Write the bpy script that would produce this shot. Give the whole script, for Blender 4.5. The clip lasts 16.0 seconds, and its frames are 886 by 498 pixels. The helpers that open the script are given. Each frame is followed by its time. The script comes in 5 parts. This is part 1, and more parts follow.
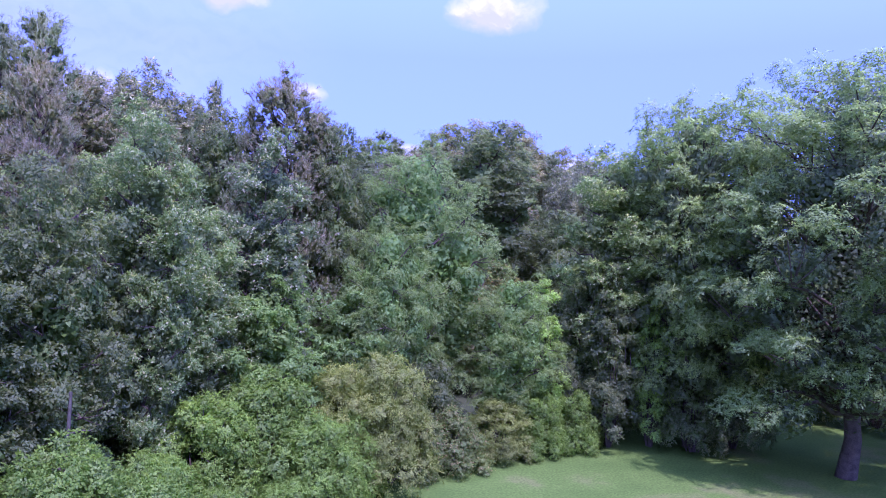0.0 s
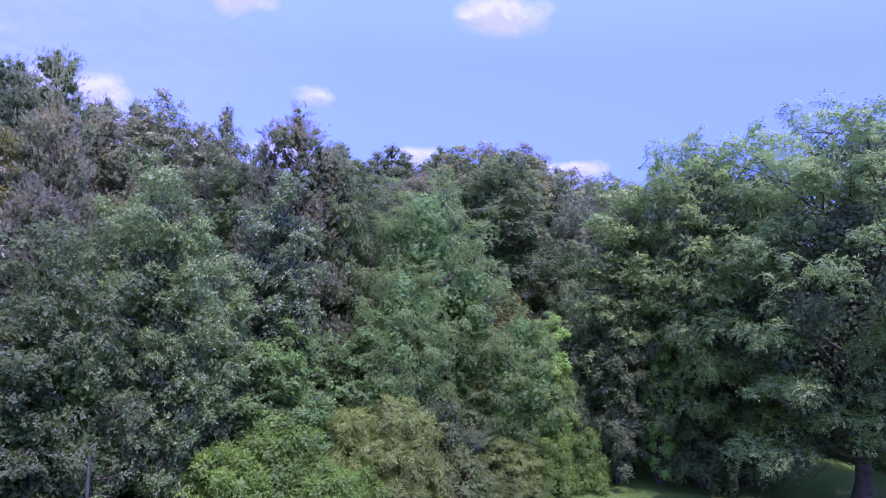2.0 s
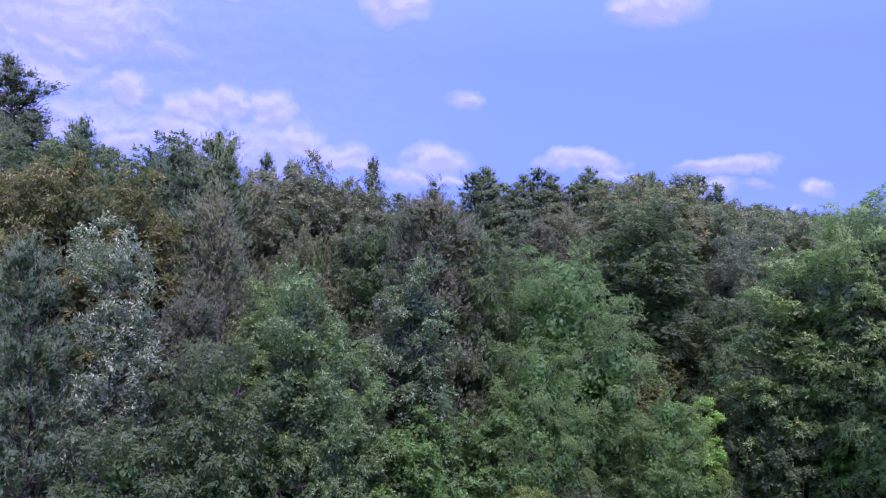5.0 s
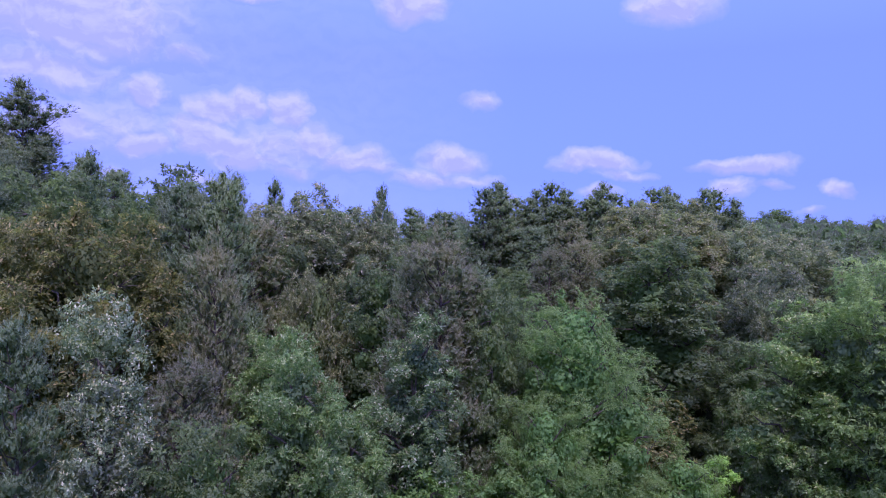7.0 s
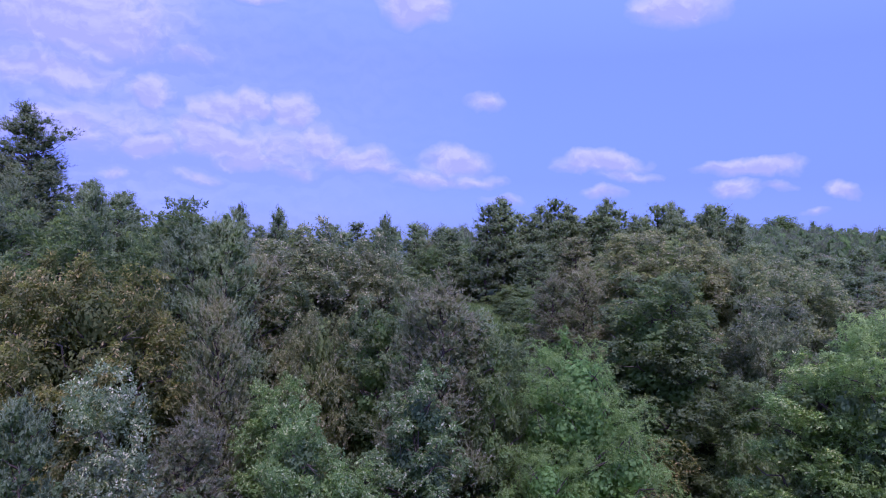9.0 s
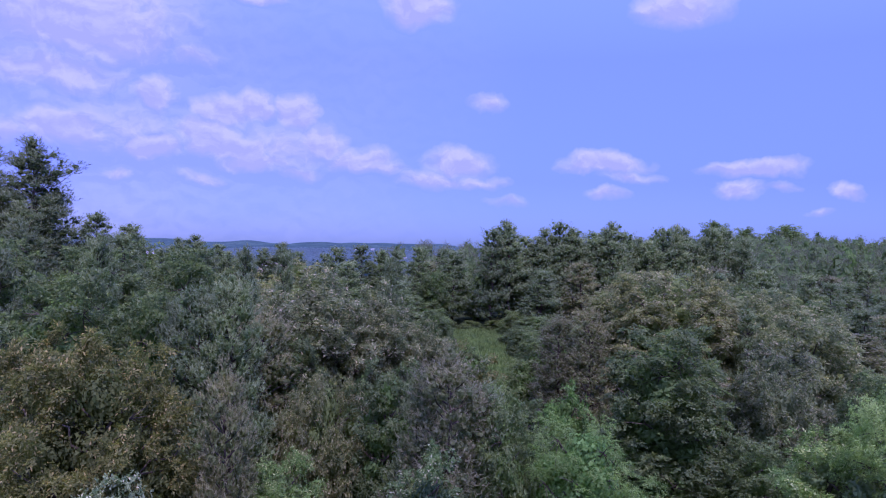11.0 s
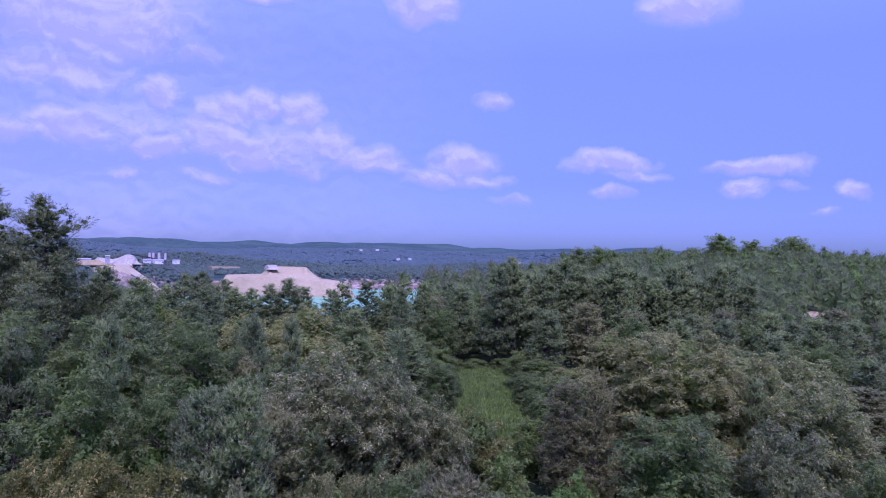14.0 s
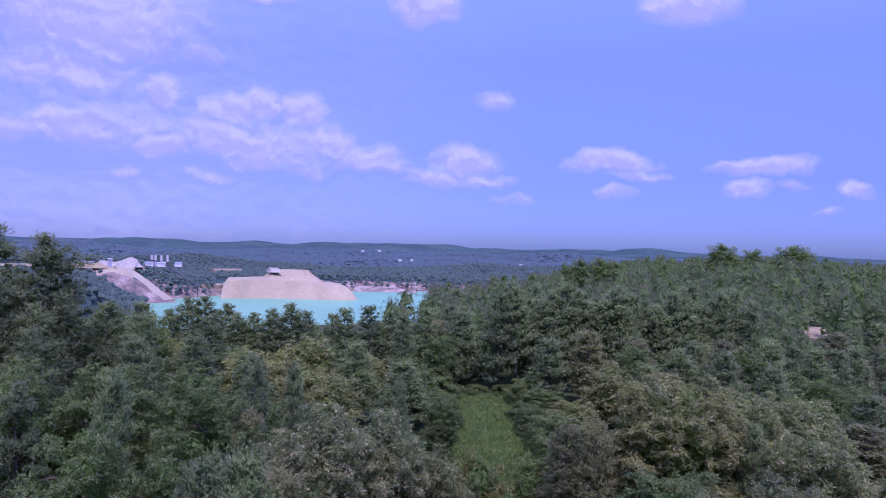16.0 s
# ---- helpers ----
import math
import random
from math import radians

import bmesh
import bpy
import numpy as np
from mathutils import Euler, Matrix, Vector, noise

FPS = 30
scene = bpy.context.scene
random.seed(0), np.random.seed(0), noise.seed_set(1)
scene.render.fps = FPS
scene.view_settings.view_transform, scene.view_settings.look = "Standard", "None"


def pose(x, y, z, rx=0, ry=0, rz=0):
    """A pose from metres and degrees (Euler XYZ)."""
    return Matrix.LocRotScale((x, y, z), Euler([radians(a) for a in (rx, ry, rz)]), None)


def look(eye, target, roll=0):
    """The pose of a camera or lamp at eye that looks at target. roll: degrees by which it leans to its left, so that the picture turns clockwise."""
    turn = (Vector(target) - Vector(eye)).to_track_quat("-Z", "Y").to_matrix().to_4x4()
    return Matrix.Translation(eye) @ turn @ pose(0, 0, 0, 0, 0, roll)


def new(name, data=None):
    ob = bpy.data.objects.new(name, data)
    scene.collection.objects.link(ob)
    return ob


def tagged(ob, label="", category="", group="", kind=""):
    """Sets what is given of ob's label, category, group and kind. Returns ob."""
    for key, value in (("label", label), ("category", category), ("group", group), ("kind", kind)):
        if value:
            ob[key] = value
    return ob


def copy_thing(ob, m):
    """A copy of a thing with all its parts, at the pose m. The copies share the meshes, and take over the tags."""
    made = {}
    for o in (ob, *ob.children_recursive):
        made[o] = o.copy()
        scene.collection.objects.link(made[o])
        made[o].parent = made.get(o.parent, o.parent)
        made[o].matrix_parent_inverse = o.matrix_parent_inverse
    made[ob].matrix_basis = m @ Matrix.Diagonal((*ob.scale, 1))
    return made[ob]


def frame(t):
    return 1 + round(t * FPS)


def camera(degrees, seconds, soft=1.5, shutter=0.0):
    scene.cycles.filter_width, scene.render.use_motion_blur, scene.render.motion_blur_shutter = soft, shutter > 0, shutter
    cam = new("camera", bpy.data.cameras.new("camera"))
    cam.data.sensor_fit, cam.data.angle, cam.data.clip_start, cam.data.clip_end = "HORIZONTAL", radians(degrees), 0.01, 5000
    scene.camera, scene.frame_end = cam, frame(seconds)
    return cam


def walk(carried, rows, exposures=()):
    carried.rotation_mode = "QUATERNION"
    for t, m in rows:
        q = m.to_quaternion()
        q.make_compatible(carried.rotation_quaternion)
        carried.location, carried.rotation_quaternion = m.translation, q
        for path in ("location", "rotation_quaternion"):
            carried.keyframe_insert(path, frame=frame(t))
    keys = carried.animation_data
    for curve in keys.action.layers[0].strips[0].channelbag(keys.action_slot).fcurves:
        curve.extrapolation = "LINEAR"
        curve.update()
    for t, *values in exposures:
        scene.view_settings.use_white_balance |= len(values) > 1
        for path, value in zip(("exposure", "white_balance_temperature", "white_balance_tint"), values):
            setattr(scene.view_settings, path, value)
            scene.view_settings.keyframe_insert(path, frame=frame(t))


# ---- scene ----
def aim(x, y, z, turn, tilt, roll):
    """A camera pose from its place, its turn to the left from north, its tilt upwards and its roll, in degrees."""
    a, b = radians(turn), radians(tilt)
    way = Vector((-math.sin(a) * math.cos(b), math.cos(a) * math.cos(b), math.sin(b)))
    return look((x, y, z), Vector((x, y, z)) + way * 100, roll)


cam = camera(67.38, 16.0, 1.05)
PATH = [
    (0.0, aim(-0.25, -1.15, 11.20, -14.38, -0.34, 1.62)),
    (0.5, aim(-0.34, -1.13, 11.74, -14.17, -0.35, 1.68)),
    (1.0, aim(-0.43, -1.16, 12.25, -13.94, -0.31, 1.73)),
    (1.5, aim(-0.51, -1.24, 12.68, -13.81, -0.22, 1.71)),
    (2.0, aim(-0.53, -1.28, 13.12, -13.76, -0.10, 1.68)),
    (2.5, aim(-0.41, -1.21, 13.63, -13.66, -0.03, 1.66)),
    (3.0, aim(-0.22, -1.06, 14.27, -13.61, -0.00, 1.56)),
    (3.5, aim(-0.04, -0.89, 14.97, -9.96, -0.09, 1.42)),
    (4.0, aim(0.11, -0.78, 15.70, -4.70, -0.25, 1.34)),
    (4.5, aim(0.21, -0.71, 16.42, -1.76, -0.34, 1.29)),
    (4.7, aim(0.26, -0.68, 16.71, -1.27, -0.35, 1.27)),
    (6.8, aim(0.78, 0.39, 19.54, 0.45, -0.35, 1.35)),
    (7.0, aim(0.81, 0.38, 19.79, 0.54, -0.33, 1.35)),
    (7.5, aim(0.87, 0.34, 20.34, 0.65, -0.33, 1.37)),
    (8.0, aim(0.88, 0.32, 20.91, 0.73, -0.31, 1.38)),
    (8.5, aim(0.87, 0.34, 21.55, 0.84, -0.25, 1.43)),
    (9.0, aim(0.82, 0.35, 22.35, 0.89, -0.26, 1.43)),
    (9.2, aim(0.80, 0.36, 22.69, 0.95, -0.24, 1.43)),
    (11.3, aim(0.43, 0.54, 26.84, 1.16, -0.17, 1.51)),
    (11.5, aim(0.41, 0.50, 27.26, 1.14, -0.15, 1.52)),
    (12.0, aim(0.36, 0.39, 28.32, 1.21, -0.17, 1.53)),
    (12.5, aim(0.29, 0.32, 29.42, 1.31, -0.21, 1.54)),
    (13.0, aim(0.22, 0.30, 30.54, 1.44, -0.25, 1.51)),
    (13.5, aim(0.14, 0.34, 31.64, 1.49, -0.26, 1.50)),
    (14.0, aim(0.09, 0.37, 32.75, 1.55, -0.30, 1.49)),
    (14.5, aim(0.03, 0.32, 33.84, 1.62, -0.31, 1.48)),
    (15.0, aim(0.00, 0.23, 34.91, 1.71, -0.31, 1.52)),
    (15.5, aim(-0.01, 0.12, 36.03, 1.73, -0.32, 1.53)),
    (16.0, aim(0.00, 0.00, 37.20, 1.71, -0.33, 1.55)),
]
walk(cam, PATH, [(0, 1.62, 5000, 92), (1.5, 1.40, 5050, 88), (3.0, 1.20, 5130, 81), (4.5, 1.0, 5220, 74), (9, 0.75, 5220, 71), (12, 0.68, 5260, 71), (16, 0.65, 5440, 69)])


# ---------------------------------------------------------------- light
SUN_EL, SUN_AZ = radians(61), radians(166)  # height, and bearing clockwise from north

world = bpy.data.worlds.new("sky")
scene.world = world
world.use_nodes = True
wt = world.node_tree
wt.nodes.clear()


def node(tree, kind, **values):
    n = tree.nodes.new(kind)
    for key, value in values.items():
        n.inputs[key.replace("_", " ")].default_value = value
    return n


def math_node(tree, op, a, b=None, clamp=False):
    n = tree.nodes.new("ShaderNodeMath")
    n.operation, n.use_clamp = op, clamp
    for i, v in enumerate((a, b)):
        if v is None:
            continue
        if isinstance(v, (int, float)):
            n.inputs[i].default_value = v
        else:
            tree.links.new(v, n.inputs[i])
    return n.outputs[0]


def ramp(tree, source, stops):
    r = tree.nodes.new("ShaderNodeValToRGB")
    while len(r.color_ramp.elements) < len(stops):
        r.color_ramp.elements.new(0.5)
    for e, (at, col) in zip(r.color_ramp.elements, stops):
        e.position, e.color = at, (*col, 1)
    tree.links.new(source, r.inputs[0])
    return r.outputs[0]


def build_sky():
    ln = wt.links.new
    sky = wt.nodes.new("ShaderNodeTexSky")
    sky.sky_type, sky.sun_disc = "NISHITA", False
    sky.sun_elevation, sky.sun_rotation = SUN_EL, SUN_AZ
    sky.air_density, sky.dust_density, sky.ozone_density = 1.0, 0.4, 2.2
    # clouds: soft heaps at bearings and heights over the horizon, broken up by noise
    co = wt.nodes.new("ShaderNodeTexCoord").outputs["Generated"]
    sep = wt.nodes.new("ShaderNodeSeparateXYZ")
    ln(co, sep.inputs[0])
    bearing = math_node(wt, "ARCTAN2", sep.outputs[0], sep.outputs[1])
    height = math_node(wt, "ARCSINE", sep.outputs[2])
    flat = wt.nodes.new("ShaderNodeCombineXYZ")
    ln(bearing, flat.inputs[0])
    ln(height, flat.inputs[1])
    def vec_math(op, p, q, r=None):
        n = wt.nodes.new("ShaderNodeVectorMath")
        n.operation = op
        for slot, v in enumerate((p, q, r)):
            if isinstance(v, tuple):
                n.inputs[slot].default_value = v
            elif v is not None:
                ln(v, n.inputs[slot])
        return n.outputs[0]

    def cloud_mass(point):
        """How thick the clouds are towards a point of bearing and height."""
        wob = node(wt, "ShaderNodeTexNoise", Scale=16.0, Detail=4.0, Roughness=0.55)
        ln(point, wob.inputs["Vector"])
        warped = vec_math("ADD", point, vec_math("MULTIPLY_ADD", wob.outputs["Color"], (0.075, 0.045, 0), (-0.0375, -0.0225, 0)))
        sides = wt.nodes.new("ShaderNodeSeparateXYZ")
        ln(warped, sides.inputs[0])
        total, weight, lean = None, None, None
        for az, el, rx, ry, dens in CLOUDS:
            u = math_node(wt, "MULTIPLY", math_node(wt, "SUBTRACT", sides.outputs[0], radians(az)), 1 / radians(rx))
            v = math_node(wt, "MULTIPLY", math_node(wt, "SUBTRACT", sides.outputs[1], radians(el)), 1 / radians(ry))
            d = math_node(wt, "SQRT", math_node(wt, "ADD", math_node(wt, "MULTIPLY", u, u), math_node(wt, "MULTIPLY", v, v)))
            h = math_node(wt, "MULTIPLY", math_node(wt, "SUBTRACT", 1.0, d, True), dens)
            hv = math_node(wt, "MULTIPLY", h, v)
            total = h if total is None else math_node(wt, "MAXIMUM", total, h)
            weight = h if weight is None else math_node(wt, "ADD", weight, h)
            lean = hv if lean is None else math_node(wt, "ADD", lean, hv)
        lean = math_node(wt, "DIVIDE", lean, math_node(wt, "ADD", weight, 0.02))
        fine = node(wt, "ShaderNodeTexNoise", Scale=38.0, Detail=7.0, Roughness=0.55)
        tall = wt.nodes.new("ShaderNodeMapping")
        tall.inputs["Scale"].default_value = (1, 1.5, 1)
        ln(warped, tall.inputs[0])
        ln(tall.outputs[0], fine.inputs["Vector"])
        ragged = math_node(wt, "MULTIPLY", math_node(wt, "SUBTRACT", fine.outputs[0], 0.5), math_node(wt, "MULTIPLY", total, 1.25, True))
        # the same relief a little higher up: where it is thicker, the cloud below lies in shade
        over = node(wt, "ShaderNodeTexNoise", Scale=38.0, Detail=3.0, Roughness=0.5)
        ln(vec_math("ADD", tall.outputs[0], (0.003, 0.016, 0.0)), over.inputs["Vector"])
        return math_node(wt, "ADD", total, ragged), math_node(wt, "SUBTRACT", math_node(wt, "MULTIPLY", math_node(wt, "SUBTRACT", over.outputs[0], fine.outputs[0]), 1.2), math_node(wt, "MULTIPLY", lean, 0.6))

    mass, under = cloud_mass(flat.outputs[0])
    mask = math_node(wt, "MULTIPLY", math_node(wt, "SUBTRACT", math_node(wt, "MULTIPLY", mass, 2.25), 0.08, True), 0.9)
    veil = node(wt, "ShaderNodeTexNoise", Scale=5.0, Detail=4.0, Roughness=0.55)
    ln(flat.outputs[0], veil.inputs["Vector"])
    west = math_node(wt, "MULTIPLY", math_node(wt, "SUBTRACT", 0.1, bearing), 1.5, True)
    thin_ = math_node(wt, "MULTIPLY", math_node(wt, "MULTIPLY", veil.outputs[0], west), 0.62)
    mask = math_node(wt, "MAXIMUM", mask, thin_)
    shade = ramp(wt, math_node(wt, "ADD", math_node(wt, "MULTIPLY", mass, 0.25), math_node(wt, "ADD", under, 0.3)), [(0.15, CLOUD_WHITE), (0.6, CLOUD_GREY)])
    tint = wt.nodes.new("ShaderNodeMix")
    tint.data_type, tint.blend_type = "RGBA", "MULTIPLY"
    tint.inputs[0].default_value = 1.0
    ln(sky.outputs[0], tint.inputs[6])
    ln(ramp(wt, sep.outputs[2], SKY_TINT), tint.inputs[7])
    mix = wt.nodes.new("ShaderNodeMix")
    mix.data_type = "RGBA"
    ln(mask, mix.inputs[0])
    ln(tint.outputs[2], mix.inputs[6])
    lift = wt.nodes.new("ShaderNodeVectorMath")
    lift.operation = "SCALE"
    lift.inputs["Scale"].default_value = 2.55
    ln(shade, lift.inputs[0])
    ln(lift.outputs[0], mix.inputs[7])
    bg = node(wt, "ShaderNodeBackground", Strength=SKY_STRENGTH)
    ln(mix.outputs[2], bg.inputs[0])
    out = wt.nodes.new("ShaderNodeOutputWorld")
    ln(bg.outputs[0], out.inputs[0])


# bearing, height, half width, half height in degrees, thickness
CLOUDS = [
    (-28.0, 8.6, 13.0, 4.6, 0.42), (-15.5, 8.0, 8.5, 3.4, 0.5), (-30.0, 16.8, 12.0, 5.0, 0.72),
    (-30.2, 15.9, 10.8, 4.17, 0.8), (-21.8, 14.6, 3.2, 1.31, 0.45), (-32.1, 12.2, 8.4, 2.51, 0.62), (-24.9, 11.4, 2.2, 1.86, 1.0), (-31.0, 8.2, 5.8, 2.1, 0.8),
    (-35.2, 7.6, 3.0, 1.79, 0.6), (-19.8, 10.7, 3.3, 1.92, 0.9), (-17.2, 11.4, 3.1, 1.83, 1.0), (-13.7, 10.9, 2.1, 2.1, 1.0), (-11.8, 8.5, 3.2, 1.74, 0.9),
    (-8.5, 7.2, 4.3, 1.76, 0.75), (-19.2, 7.8, 5.1, 1.81, 0.9), (-25.0, 7.2, 3.2, 1.63, 0.85), (-21.1, 8.8, 4.3, 1.91, 0.8), (-6.6, 6.7, 3.1, 1.13, 0.55),
    (-16.8, 6.7, 4.8, 1.34, 0.7), (-27.5, 4.8, 2.4, 0.74, 0.55), (-21.4, 5.1, 2.6, 0.83, 0.55), (-13.7, 5.9, 3.6, 0.93, 0.5), (-2.8, 5.7, 3.8, 1.26, 0.65),
    (-0.1, 7.2, 3.9, 1.64, 0.85), (-1.2, 5.6, 3.8, 0.76, 0.6), (1.8, 5.6, 3.0, 0.76, 0.5),
    (12.4, 7.3, 4.5, 1.1, 0.95), (10.3, 6.9, 2.4, 0.74, 0.65), (14.5, 6.3, 3.4, 0.73, 0.5), (12.4, 4.7, 2.4, 0.74, 0.6),
    (4.2, 3.9, 2.2, 0.69, 0.45), (23.7, 6.9, 4.5, 0.91, 1.0),
    (22.6, 5.2, 2.1, 0.98, 0.8), (25.3, 5.5, 1.5, 0.51, 0.55), (30.3, 4.9, 1.6, 0.75, 0.85), (28.2, 3.3, 1.6, 0.49, 0.45), (18.2, 19.2, 4.4, 2.02, 1.0),
    (-4.1, 19.7, 3.8, 2.02, 1.0), (-17.2, 19.4, 2.9, 0.73, 0.6), (2.5, 12.2, 2.4, 0.95, 0.6),
]
# sky tint from the horizon upwards; last stop brightens the unseen zenith as fill
SKY_TINT = [(0.0, (0.136, 0.23, 0.415)), (0.1, (0.238, 0.295, 0.55)), (0.27, (0.49, 0.53, 0.725)), (0.39, (0.8, 0.85, 1.02)), (0.8, (2.55, 2.65, 2.8))]
CLOUD_WHITE, CLOUD_GREY, SKY_STRENGTH = (0.88, 1.03, 1.24), (0.65, 0.79, 1.1), 0.15

build_sky()

sun = new("sun", bpy.data.lights.new("sun", "SUN"))
sun.data.energy, sun.data.angle, sun.data.color = 2.4, radians(0.53), (1.0, 0.95, 0.88)
sun_way = Vector((math.sin(SUN_AZ) * math.cos(SUN_EL), math.cos(SUN_AZ) * math.cos(SUN_EL), math.sin(SUN_EL)))
sun.matrix_world = look(sun_way * 300, (0, 0, 0))


# ---------------------------------------------------------------- materials
def shader(name):
    mat = bpy.data.materials.new(name)
    mat.use_nodes = True
    return mat, mat.node_tree, mat.node_tree.nodes["Principled BSDF"], mat.node_tree.nodes["Material Output"]


def blend(tree, fac, a, b, kind="MIX"):
    m = tree.nodes.new("ShaderNodeMix")
    m.data_type, m.blend_type = "RGBA", kind
    for slot, v in ((0, fac), (6, a), (7, b)):
        if isinstance(v, (int, float)):
            m.inputs[slot].default_value = v
        elif isinstance(v, tuple):
            m.inputs[slot].default_value = (*v, 1)
        else:
            tree.links.new(v, m.inputs[slot])
    return m.outputs[2]


def noise_tex(tree, scale, detail=4.0, rough=0.6, space="Object"):
    co = tree.nodes.new("ShaderNodeTexCoord")
    n = node(tree, "ShaderNodeTexNoise", Scale=scale, Detail=detail, Roughness=rough)
    tree.links.new(co.outputs[space], n.inputs["Vector"])
    return n.outputs[0]


def leaf_material(name, dark, mid, light, accent=None, accent_at=0.93, rough=0.5, through_light=0.5, spread=0.5, gloss=0.15):
    """Leaves: each blade takes its own shade; boughs differ, and so does each tree."""
    mat, t, bsdf, out = shader(name)
    geo = t.nodes.new("ShaderNodeNewGeometry")
    even = [tuple(0.6 * a + 0.4 * m for a, m in zip(c, mid)) for c in (dark, mid, light)]
    stops = [(0.0, even[0]), (0.5, even[1]), (0.85, even[2])]
    if accent:
        stops.append((accent_at, accent))
    stops = [(at, tuple(min(0.6, v * g) for v, g in zip(c, (2.63, 1.98, 2.02)))) for at, c in stops]
    col = ramp(t, geo.outputs["Random Per Island"], stops)
    bough = noise_tex(t, 0.55, 3.0)
    col = blend(t, 1.0, col, ramp(t, bough, [(0.3, (0.78, 0.79, 0.82)), (0.7, (1.2, 1.18, 1.05))]), "MULTIPLY")
    info = t.nodes.new("ShaderNodeObjectInfo")
    lo, hi = 1 - 0.4 * spread, 1 + 0.4 * spread
    col = blend(t, 1.0, col, ramp(t, info.outputs["Random"], [(0.0, (lo, lo, lo * 1.05)), (0.5, (1.0, 1.0, 1.0)), (1.0, (hi * 1.03, hi, hi * 0.9))]), "MULTIPLY")
    t.links.new(col, bsdf.inputs["Base Color"])
    bsdf.inputs["Roughness"].default_value = rough
    bsdf.inputs["Specular IOR Level"].default_value = gloss
    tr = t.nodes.new("ShaderNodeBsdfTranslucent")
    t.links.new(blend(t, 1.0, col, (1.7, 1.8, 1.1), "MULTIPLY"), tr.inputs[0])
    m = t.nodes.new("ShaderNodeMixShader")
    m.inputs[0].default_value = through_light
    t.links.new(bsdf.outputs[0], m.inputs[1])
    t.links.new(tr.outputs[0], m.inputs[2])
    t.links.new(m.outputs[0], out.inputs[0])
    return mat


def rough_material(name, stops, scale, bump=0.4, rough=0.9, fine=None, speck=0.3):
    """Earth, bark and stone: two sizes of noise for colour and relief."""
    mat, t, bsdf, out = shader(name)
    big = noise_tex(t, scale, 5.0)
    small = noise_tex(t, fine or scale * 9, 4.0)
    col = ramp(t, big, stops)
    col = blend(t, 1.0, col, ramp(t, small, [(0.3, (1 - speck,) * 3), (0.7, (1 + speck,) * 3)]), "MULTIPLY")
    t.links.new(col, bsdf.inputs["Base Color"])
    bsdf.inputs["Roughness"].default_value = rough
    bsdf.inputs["Specular IOR Level"].default_value = 0.06
    b = t.nodes.new("ShaderNodeBump")
    b.inputs["Strength"].default_value = bump
    t.links.new(small, b.inputs["Height"])
    t.links.new(b.outputs[0], bsdf.inputs["Normal"])
    return mat


